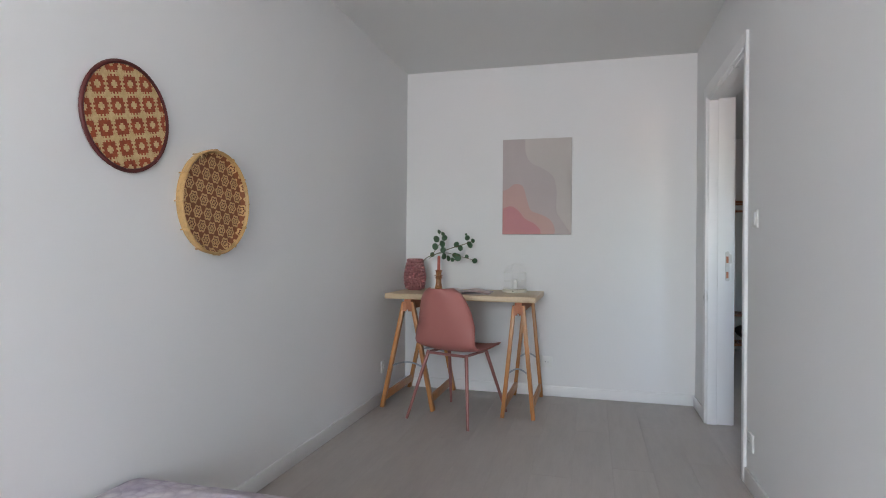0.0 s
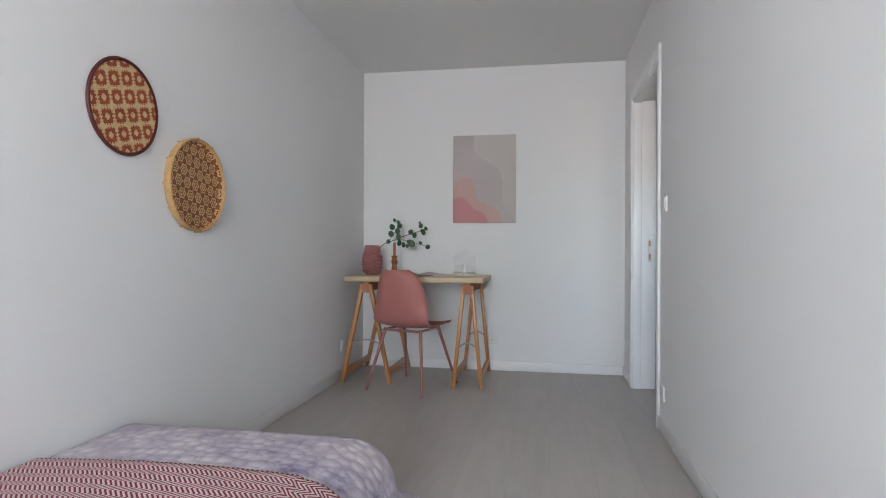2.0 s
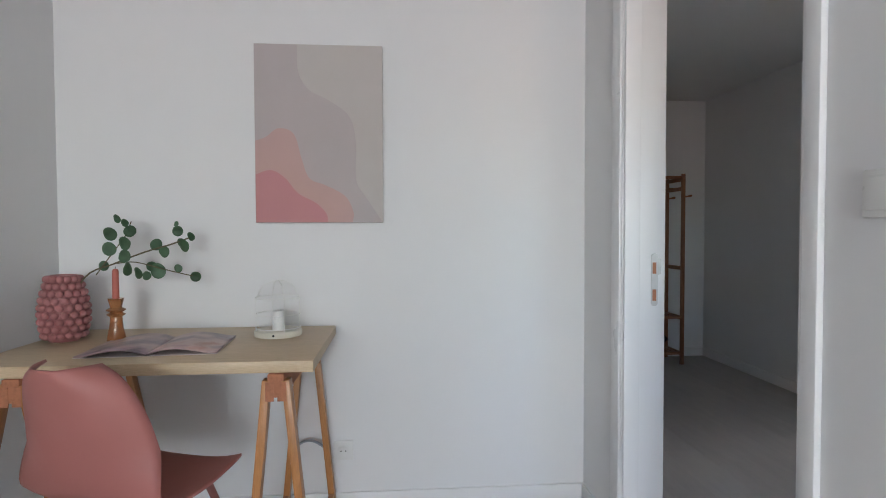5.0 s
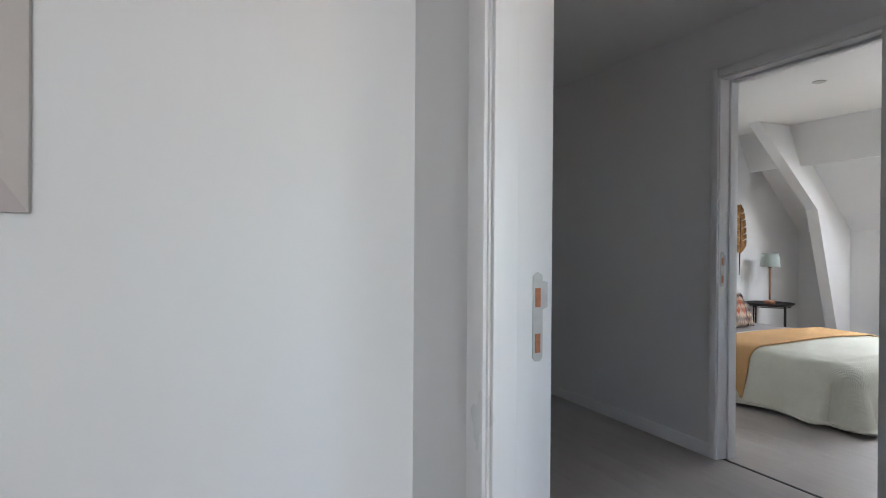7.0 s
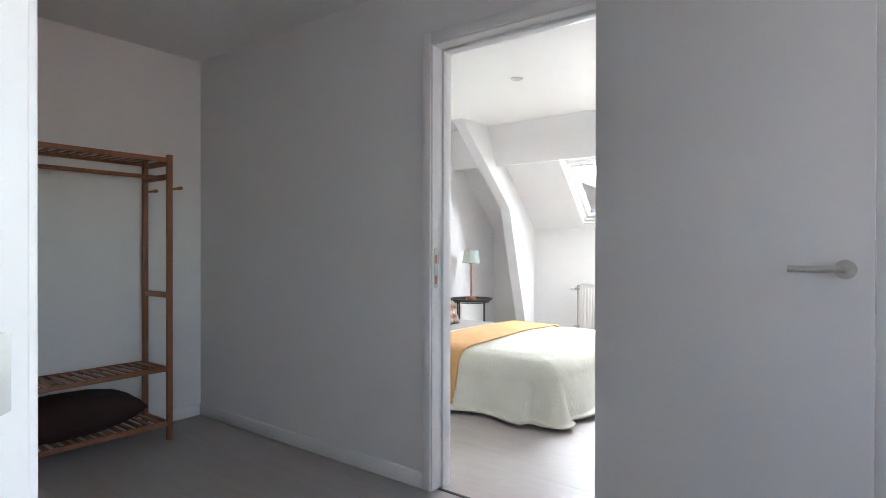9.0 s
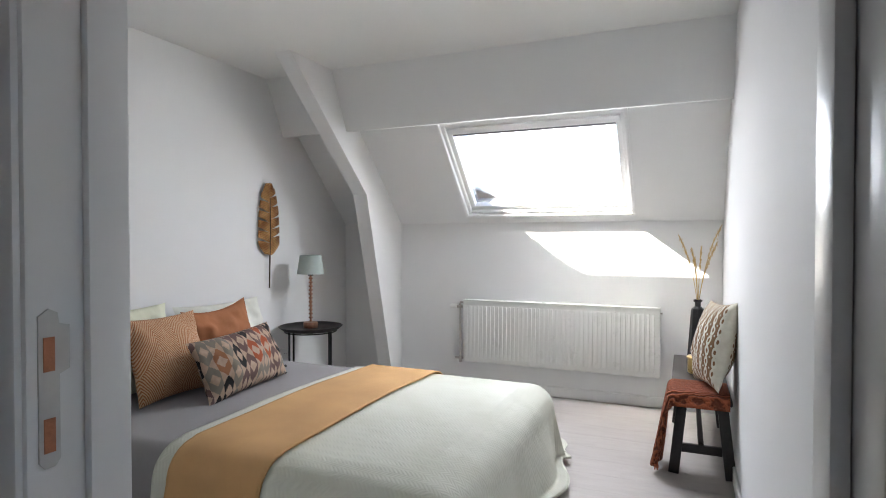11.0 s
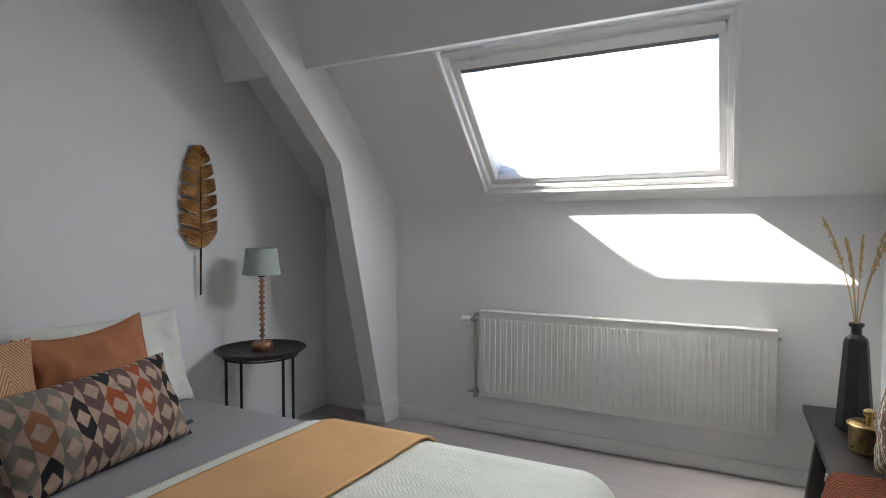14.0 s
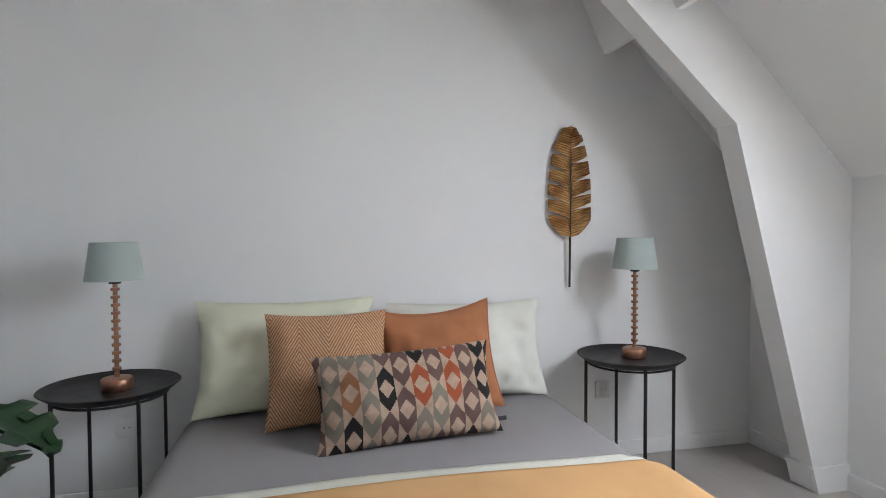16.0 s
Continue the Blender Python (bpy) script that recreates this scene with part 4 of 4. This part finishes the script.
# study bed
sbed = thing("low_bed", "low single mattress on the study floor", "bed", (0, 0, 0))
part("mattress", bm_box((0.05, -4.60, 0.0), (0.85, -2.80, 0.29), 0.10, 4), GREY_SHEET, sbed)
quilt = thing("quilted_bedspread", "lilac and grey tie-dyed quilted bedspread on bed", "bedspread", (0, 0, 0))
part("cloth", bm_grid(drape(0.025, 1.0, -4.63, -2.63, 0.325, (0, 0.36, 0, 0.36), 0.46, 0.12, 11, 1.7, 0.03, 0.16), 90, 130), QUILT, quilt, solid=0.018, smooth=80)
thr = thing("herringbone_throw", "red and white herringbone throw across the bedspread", "throw", (0, 0, 0))
part("cloth", bm_grid(drape(0.02, 1.005, -3.54, -3.14, 0.341, (0, 0.16, 0, 0), 0.3, 0.05, 11, 1.7, 0.03, 0.16), 70, 30), HERRING, thr, solid=0.008, smooth=80)

# ---- hall: clothes rack ----
rack = thing("clothes_rack", "brown bamboo clothes rack with slatted shelves", "clothes rack", (2.865, 2.325, 0))
RW, RD, RH = 0.90, 0.29, 1.635
for x in (0, RW):
    for y in (0, RD):
        part("post", bm_box((x - 0.014, y - 0.014, 0), (x + 0.014, y + 0.014, RH), 0.003), RACK_WOOD, rack)
    for z in (1.59, 1.51, 0.83, 0.40, 0.09):
        part("crossbar", bm_box((x - 0.009, 0.014, z - 0.016), (x + 0.009, RD - 0.014, z + 0.016), 0.002), RACK_WOOD, rack)
for z in (1.605, 0.41, 0.10):
    for y in (0.0, RD):
        part("shelf_rail", bm_box((0.014, y - 0.008, z - 0.014), (RW - 0.014, y + 0.008, z + 0.012), 0.002), RACK_WOOD, rack)
    for k in range(17):
        x = 0.05 + k * 0.05
        part("slat", bm_box((x - 0.012, 0.008, z), (x + 0.012, RD - 0.008, z + 0.009), 0.002), RACK_WOOD, rack)
part("hanging_rail", bm_rod((0.009, RD / 2, 1.515), (RW - 0.009, RD / 2, 1.515), 0.012, None, 16), RACK_WOOD, rack)
for y in (0.0, RD):
    part("peg", bm_lathe([(0, 0), (0.007, 0), (0.007, 0.03), (0.011, 0.05), (0.009, 0.062), (0, 0.065)], 14), RACK_WOOD, rack).matrix_basis = pose(RW + 0.014, y, 1.44, 0, 80, 0)


def bm_cushion(w, h, d, pinch=0.06, power=0.45, wrinkle=0.006, seed=0.0, n=30, corner=0.0):
    """A filled cushion, width on x, height on z from 0, thickness on y."""
    def side(sg):
        def f(u, v):
            a, b = 2 * u - 1, 2 * v - 1
            a, b = math.copysign(abs(a) ** 0.8, a), math.copysign(abs(b) ** 0.8, b)
            x = w / 2 * a * (1 - pinch * (1 - b * b))
            z = h / 2 * b * (1 - pinch * (1 - a * a))
            t = max(0.0, (1 - a * a) * (1 - b * b)) ** power
            k = min(1.0, t * 3)
            wr = wrinkle * k * (noise.noise((x * 9 + seed, z * 9, seed + sg)) + 0.6 * noise.noise((x * 22 + seed, z * 22, seed)))
            return (x, sg * (d / 2 * t) + wr, z + h / 2 + corner * (a * a) * max(0, b) ** 4)
        return f
    bm = joined(bm_grid(side(1), n, n), bm_grid(side(-1), n, n))
    bmesh.ops.remove_doubles(bm, verts=bm.verts[:], dist=1e-5)
    return bm


cu = thing("floor_cushion", "dark brown velvet cushion on the rack's lower shelf", "cushion", (3.285, 2.47, 0.112))
bmc = bm_cushion(0.72, 0.30, 0.24, 0.05, 0.4)
bmc.transform(Matrix.Translation((0, 0, 0.11)) @ Matrix.Rotation(radians(90), 4, 'X') @ Matrix.Translation((0, 0, -0.15)))
part("cover", bmc, DARK_CUSHION, cu, smooth=80)

# ---- bedroom ----
bed = thing("double_bed", "low double bed with grey fitted sheet", "bed", (6.06, 0.02, 0))
part("base", bm_box((-0.74, 0.74, 0.03), (0.74, 2.70, 0.18), 0.01), GREY_SHEET, bed)
for x in (-0.7, 0.7):
    for y in (0.75, 2.6):
        part("foot", bm_rod((x, y, 0), (x, y, 0.03), 0.03), BLACK_STEEL, bed)
part("mattress", bm_box((-0.785, 0.70, 0.12), (0.785, 2.72, 0.384), 0.095, 6), GREY_SHEET, bed, "grey cotton fitted sheet")
cov = thing("coverlet", "ivory woven coverlet hanging over the bed's foot", "coverlet", (0, 0, 0))
part("cloth", bm_grid(drape(5.255, 6.865, 0.66, 1.86, 0.396, (0.36, 0.36, 0.38, 0), 0.26, 0.16, 9.0, 2.3, 0.04, 0.13, 0.035), 100, 90), COVERLET, cov, solid=0.012, smooth=80)
mus = thing("mustard_throw", "mustard wool throw with pale fringe across bed", "throw", (0, 0, 0))
part("cloth", bm_grid(drape(5.245, 6.875, 1.345, 1.775, 0.414, (0.30, 0.06, 0, 0), 0.27, 0.04, 9.0, 2.3, 0.04, 0.13), 90, 28), MUSTARD, mus, solid=0.008, smooth=80)
for k in range(46):
    y = 1.35 + k * 0.0093
    x = 5.245 - 0.14
    part("tassel", bm_tube([(x + rnd(-0.004, 0.004), y, 0.155), (x - 0.005, y + rnd(-0.004, 0.004), 0.125), (x - 0.01 + rnd(-0.01, 0.01), y + rnd(-0.008, 0.008), 0.085)], 0.0026, 5), PILLOW_CREAM, mus)


def cushion_at(name, label, cat, mat, size, at, lean, turn, roll=0, kw=None, piping=None):
    top = thing(name, label, cat, at)
    top.matrix_basis = pose(*at, 0, 0, turn) @ pose(0, 0, 0, -lean, 0, 0) @ pose(0, 0, 0, 0, roll, 0)
    part("cover", bm_cushion(*size, **(kw or {})), mat, top, smooth=80)
    if piping:
        w, h, d = size
        pin = (kw or {}).get("pinch", 0.06)
        pts = []
        for i in range(64):
            s = i / 16
            e, k = int(s) % 4, 2 * (s - int(s)) - 1
            a, b = ((k, -1), (1, k), (-k, 1), (-1, -k))[e]
            pts.append((w / 2 * a * (1 - pin * (1 - b * b)), 0, h / 2 + h / 2 * b * (1 - pin * (1 - a * a)) + (kw or {}).get("corner", 0) * a * a * max(0, b) ** 4))
        part("piping", bm_tube(pts, 0.004, 6, True), piping, top)
    return top


ZB = 0.387
cushion_at("bed_pillow", "pale cream cotton bed pillow against the wall", "pillow", PILLOW_CREAM, (0.71, 0.46, 0.21), (5.68, 2.585, ZB), 14, 0, 0, {"pinch": 0.085, "seed": 3.0, "wrinkle": 0.026, "power": 0.6})
cushion_at("bed_pillow", "white cotton bed pillow against the wall", "pillow", PILLOW_WHITE, (0.70, 0.43, 0.21), (6.44, 2.59, ZB), 16, 0, 0, {"pinch": 0.085, "seed": 8.0, "wrinkle": 0.026, "power": 0.6})
cushion_at("zigzag_cushion", "square ochre cushion with woven zigzag diamonds", "cushion", ZIG_CLOTH, (0.46, 0.43, 0.18), (5.84, 2.385, ZB), 17, 2, 0, {"pinch": 0.075, "seed": 5.0, "power": 0.6, "wrinkle": 0.012})
cushion_at("rust_cushion", "square rust linen cushion with raised corner", "cushion", RUST_LINEN, (0.47, 0.42, 0.18), (6.295, 2.43, ZB), 18, -3, -5, {"pinch": 0.095, "seed": 6.0, "wrinkle": 0.02, "corner": 0.02, "power": 0.6}, RUST_LINEN)
lum = cushion_at("lumbar_cushion", "long velvet cushion with multicoloured chevrons", "cushion", CHEVRON, (0.65, 0.33, 0.18), (6.115, 2.15, ZB), 24, 4, -2, {"pinch": 0.075, "seed": 7.0, "power": 0.52, "wrinkle": 0.02})
part("tag", bm_box((0.315, -0.002, 0.035), (0.345, 0.002, 0.05)), BLACK_HOLE, lum, "small black label")


def side_table(at, label, turn):
    t = thing("side_table", label, "table", at, group="bedside tables")
    part("tray", bm_lathe([(0, 0.530), (0.195, 0.530), (0.215, 0.545), (0.230, 0.557), (0.227, 0.559), (0.208, 0.546), (0.192, 0.536), (0, 0.536)], 56), DARK_TRAY, t)
    part("upper_ring", bm_tube([(0.185 * math.cos(a), 0.185 * math.sin(a), 0.521) for a in [2 * math.pi * k / 40 for k in range(40)]], 0.005, 6, True), BLACK_STEEL, t)
    part("lower_ring", bm_tube([(0.19 * math.cos(a), 0.19 * math.sin(a), 0.02) for a in [2 * math.pi * k / 40 for k in range(40)]], 0.005, 6, True), BLACK_STEEL, t)
    for k in range(4):
        a = radians(turn + 90 * k)
        c, s = math.cos(a), math.sin(a)
        part("leg", bm_bar((0.195 * c, 0.195 * s, 0.0), (0.195 * c, 0.195 * s, 0.535), 0.011, 0.011, 0.001), BLACK_STEEL, t)
    return t


side_table((5.07, 2.54, 0), "round black metal tray table beside the bed", 41)
side_table((7.15, 2.53, 0), "round black metal tray table beside the bed", 77)


def table_lamp(at):
    t = thing("table_lamp", "sage linen shade on ringed copper lamp stem", "lamp", at, group="bedside lamps")
    part("foot", bm_lathe([(0, 0), (0.05, 0), (0.053, 0.004), (0.053, 0.036), (0.049, 0.042), (0.012, 0.045), (0, 0.045)], 36), COPPER, t)
    prof = [(0.0, 0.043), (0.009, 0.043)]
    for k in range(11):
        z = 0.075 + k * 0.029
        prof += [(0.008, z - 0.012), (0.008, z - 0.006), (0.0145, z - 0.005), (0.0155, z), (0.0145, z + 0.005), (0.008, z + 0.006)]
    prof += [(0.008, 0.395), (0.0, 0.395)]
    part("stem", bm_lathe(prof, 24), COPPER, t)
    part("lamp_socket", bm_lathe([(0, 0.385), (0.02, 0.385), (0.02, 0.44), (0, 0.44)], 20), BLACK_HOLE, t)
    part("shade", bm_lathe([(0.098, 0.398), (0.078, 0.535), (0.076, 0.535), (0.0957, 0.398), (0.098, 0.398)], 48), SHADE_CLOTH, t)
    part("spider", joined(*[bm_rod((0, 0, 0.43), (0.093 * math.cos(a), 0.093 * math.sin(a), 0.415), 0.0018, None, 6) for a in (0.3, 2.4, 4.5)]), BLACK_STEEL, t)
    return t


table_lamp((5.085, 2.55, 0.537))
table_lamp((7.19, 2.56, 0.537))

# gold feather on the wall
fea = thing("metal_feather", "gold ribbed metal leaf on a thin stem", "wall decoration", (6.965, 2.745, 0.84), -2)
part("stem", bm_tube([(0, 0.006, 0.0), (0, 0.0, 0.25), (0.0, -0.004, 0.5), (0.004, 0.0, 0.755)], [0.005, 0.0055, 0.005, 0.0025], 8), BRONZE, fea, "dark bronze stem")
part("hanger", bm_rod((0, 0.03, 0.6), (0, 0.0, 0.6), 0.004, None, 8), STEEL, fea)


def half_width(k):
    """The leaf's half width at k, 0 at its foot and 1 at its tip."""
    return 0.108 * min(1.0, (k / 0.13 + 0.04)) ** 0.55 * max(0.0, 1 - max(0, k - 0.25) ** 2.3 / 0.62) ** 0.75


for sgn in (-1, 1):
    edges = (0.0, 0.17, 0.31, 0.45, 0.58, 0.72, 0.84, 1.0) if sgn < 0 else (0.0, 0.24, 0.36, 0.50, 0.66, 0.80, 0.90, 1.0)
    for k0, k1 in zip(edges, edges[1:]):
        def lobe(u, v, k0=k0, k1=k1, sgn=sgn):
            gap = 0.042 * u ** 1.3
            k = k0 + (k1 - k0) * v
            kk = k + (gap * (1 - 2 * v) * 0.5)
            drop = -0.03 if k0 > 0 else -0.03 * v
            w = half_width(min(0.995, max(0.0, kk)))
            return (sgn * u * w, -0.004 - 0.028 * u * (1 - u) + 0.012 * u, 0.235 + 0.515 * kk - drop * u * (1.0 if k1 < 1 else 0.2))
        part("blade", bm_grid(lobe, 8, 8), GOLD, fea, solid=0.0012)

# radiator
rad = thing("radiator", "long white ribbed panel radiator below the skylight", "radiator", (7.913, 0.175, 0.225))
part("panel", bm_box((0.0, 0, 0.0), (0.018, 1.45, 0.48), 0.005), RADIATOR, rad)
for k in range(44):
    y = 0.03 + k * 0.0323
    part("rib", bm_box((-0.0035, y, 0.032), (0.002, y + 0.02, 0.445), 0.003, 1), RADIATOR, rad)
part("back_panel", bm_box((0.05, 0.01, 0.01), (0.062, 1.44, 0.47), 0.003), RADIATOR, rad)
part("top_grille", bm_box((-0.004, -0.004, 0.478), (0.066, 1.454, 0.488), 0.002), RADIATOR, rad)
for y in (-0.004, 1.446):
    part("side_cover", bm_box((0.0, y, 0.01), (0.064, y + 0.008, 0.478), 0.002), RADIATOR, rad)
part("valve", joined(bm_rod((0.02, 1.47, 0.43), (0.02, 1.52, 0.43), 0.012), bm_tube([(0.02, 1.455, 0.465), (0.02, 1.485, 0.465), (0.02, 1.492, 0.44)], 0.009, 8)), CHROME, rad, "dull chrome valve body")
part("thermostat_knob", bm_lathe([(0, 0), (0.016, 0), (0.019, 0.01), (0.019, 0.045), (0.015, 0.055), (0, 0.056)], 24), WHITE_PLASTIC, rad, "white thermostat knob").matrix_basis = pose(0.02, 1.515, 0.43, -90, 0, 0)
part("pipe", bm_tube([(0.02, 1.487, 0.44), (0.02, 1.487, 0.2), (0.02, 1.487, 0.0)], 0.008, 10), CHROME, rad, "chrome riser pipe")
part("lockshield", joined(bm_rod((0.02, 1.455, 0.02), (0.02, 1.53, 0.02), 0.01), bm_rod((0.02, 1.487, -0.015), (0.02, 1.487, 0.04), 0.013)), CHROME, rad)
part("bleed_valve", bm_rod((0.02, -0.02, 0.45), (0.02, 0.0, 0.45), 0.006), CHROME, rad)
for y in (0.3, 1.15):
    part("bracket", bm_box((0.062, y, 0.05), (XK - 7.913, y + 0.03, 0.42)), RADIATOR, rad)

# bench
ben = thing("wooden_bench", "narrow black stained wooden bench along the wall", "bench", (-0.15, 0.062, 0))
part("seat", bm_box((6.90, -0.262, 0.385), (7.99, 0.018, 0.415), 0.004), DARK_WOOD, ben)
for x, s in ((7.04, -1), (7.80, 1)):
    for y, q in ((-0.222, -1), (-0.042, 1)):
        part("leg", bm_bar((x + s * 0.05, y + q * 0.042, 0.0), (x, y, 0.386), 0.042, 0.05, 0.003, up=(0, 1, 0)), DARK_WOOD, ben)
    part("end_rail", bm_bar((x + s * 0.035, -0.225, 0.13), (x + s * 0.035, -0.012, 0.13), 0.025, 0.042, 0.002), DARK_WOOD, ben)
    part("apron", bm_bar((x, -0.22, 0.36), (x, -0.02, 0.36), 0.03, 0.05, 0.002), DARK_WOOD, ben)
part("stretcher", bm_bar((7.0, -0.128, 0.14), (7.855, -0.128, 0.14), 0.025, 0.04, 0.002), DARK_WOOD, ben)

kn = thing("knitted_throw", "rust knitted throw folded over the bench end", "throw", (-0.15, 0.04, -0.05))
part("cloth", bm_grid(drape(6.885, 7.16, -0.228, 0.050, 0.482, (0.05, 0, 0.0, 0.38), 0.14, 0.05, 30, 0.4, 0.0, 0.03), 26, 70), RUST_KNIT, kn, solid=0.02, smooth=80)
for k in range(16):
    x = 6.90 + k * 0.0165
    part("tassel", bm_tube([(x, 0.098 + rnd(-0.01, 0.01), 0.15), (x + rnd(-0.01, 0.01), 0.103, 0.12), (x + rnd(-0.012, 0.012), 0.098 + rnd(-0.01, 0.01), 0.08)], [0.006, 0.006, 0.003], 6), RUST_KNIT, kn)

oc = thing("printed_cushion", "cream cushion printed with rows of brown ovals", "cushion", (7.07, -0.12, 0.486))
oc.matrix_basis = pose(6.90, -0.085, 0.444, 0, 0, -166) @ pose(0, 0, 0, -12, 0, 0) @ pose(0, 0, 0, 0, -4, 0)
part("cover", bm_cushion(0.40, 0.44, 0.18, 0.08, 0.58, 0.010, 9.0), OVALS, oc, smooth=80)

bv = thing("bottle_vase", "tall faceted black bottle vase on the bench", "vase", (7.57, -0.06, 0.415))
part("body", bm_lathe([(0, 0), (0.060, 0), (0.062, 0.006), (0.040, 0.33), (0.036, 0.345), (0.018, 0.36), (0.017, 0.385), (0.025, 0.39), (0.025, 0.402), (0.018, 0.402), (0.015, 0.39), (0.014, 0.36), (0, 0.35)], 8), DARK_VASE, bv, smooth=20)
gr = thing("dried_grass", "stalks of dry straw grass in the black vase", "dried plant", (7.57, -0.06, 0.78))
for k, (dx, dy, h) in enumerate([(0.02, 0.115, 0.44), (0.0, 0.04, 0.36), (0.03, -0.02, 0.37), (-0.02, -0.13, 0.50), (-0.01, -0.11, 0.40), (0.04, 0.02, 0.30)]):
    pts = smooth_line([(0, 0, 0), (dx * 0.3, dy * 0.25, h * 0.4), (dx * 0.7, dy * 0.6, h * 0.75), (dx, dy, h)], 5)
    stalk = part("stalk", bm_tube(pts, 0.0022, 6), GRASS_STRAW, gr)
    ear = bmesh.new()
    for i in range(40):
        q = 0.55 + 0.45 * i / 40
        j = min(len(pts) - 1, int(q * (len(pts) - 1)))
        p = pts[j] + Vector((rnd(-0.004, 0.004), rnd(-0.004, 0.004), rnd(-0.012, 0.012)))
        bmesh.ops.create_cone(ear, cap_ends=True, segments=4, radius1=0.0022, radius2=0.0003, depth=0.022, matrix=Matrix.Translation(p) @ pose(0, 0, 0, rnd(-25, 25), rnd(-25, 25), 0))
    part("ear", ear, GRASS_STRAW, stalk)

pot = thing("brass_pot", "small lidded aged brass pot on the bench", "pot", (7.32, -0.06, 0.415))
part("body", bm_lathe([(0, 0), (0.052, 0), (0.058, 0.006), (0.058, 0.082), (0.061, 0.086), (0, 0.086)], 40), BRASS, pot)
lid = part("lid", bm_lathe([(0, 0.086), (0.063, 0.086), (0.064, 0.094), (0.058, 0.099), (0.012, 0.102), (0, 0.102)], 40), BRASS, pot)
part("knob", bm_lathe([(0, 0.101), (0.009, 0.102), (0.010, 0.118), (0.018, 0.126), (0.018, 0.14), (0.010, 0.146), (0, 0.147)], 20), BRASS, lid)

# monstera beside the bed
mon = thing("monstera_plant", "green monstera plant standing beside the bed", "plant", (4.65, 2.14, -0.0))
part("pot", bm_lathe([(0, 0), (0.10, 0), (0.115, 0.006), (0.135, 0.22), (0.13, 0.225), (0.12, 0.21), (0, 0.20)], 36), LAMP_BASE, mon)
MONS = [((0.22, -0.04, 0.60), -8, 8), ((0.10, 0.16, 0.40), 95, 10), ((-0.2, 0.0, 0.46), 190, 10), ((0.0, -0.2, 0.42), 270, 10)]
for (lx, ly, lz), az, droop in MONS:
    part("stalk", bm_tube(smooth_line([(0, 0, 0.18), (lx * 0.35, ly * 0.35, lz * 0.8), (lx * 0.8, ly * 0.8, lz), (lx, ly, lz)], 5), 0.005, 7), MONSTERA, mon)

    def blade(u, v):
        s, k = 2 * v - 1, u
        w = 0.13 * math.sin(math.pi * min(1, 0.12 + 0.88 * k)) ** 0.7
        cut = 0.55 + 0.45 * (math.cos(k * 6 * math.pi * 1.0) > -0.45)
        return (-0.05 + 0.25 * k + 0.03 * abs(s), s * w * (cut if abs(s) > 0.5 else 1), 0.02 * abs(s) - 0.10 * k * k)
    bm = bm_grid(blade, 36, 14)
    bm.transform(pose(lx, ly, lz, 0, droop, az))
    part("leaf", bm, MONSTERA, mon, solid=0.001)

# ---- floor planks, last ----
PW, PL, GAP = 0.19, 1.285, 0.0005


def plank_mesh():
    bm = bm_box((0, 0, -0.0085), (PW - GAP, PL - GAP, 0), 0.0003, 1)
    return mesh_of("plank", bm, FLOOR, 30)


PLANK = plank_mesh()
deck = tagged(new("floor_planks"), "grey oak laminate planks", "floor", "", "structure")
spans = [(0.0, 2.13, -7.2, 0.0), (2.13, XB + 0.03, -3.0, 2.65), (XB + 0.045, XK, YS, YN)]
for x0, x1, y0, y1 in spans:
    nx, col = int((x1 - x0) / PW) + 1, 0
    for i in range(nx):
        y = y0 - (0.43 * i % 1.0) * PL
        while y < y1:
            ob = new("plank", PLANK)
            ob.parent = deck
            sx = min(PW, x1 - x0 - i * PW) / PW
            a, b = max(y, y0), min(y + PL, y1)
            if sx > 0.03 and b - a > 0.02:
                ob.location = (x0 + i * PW, a, 0)
                ob.scale = (sx, (b - a) / PL, 1)
            else:
                bpy.data.objects.remove(ob)
            y += PL
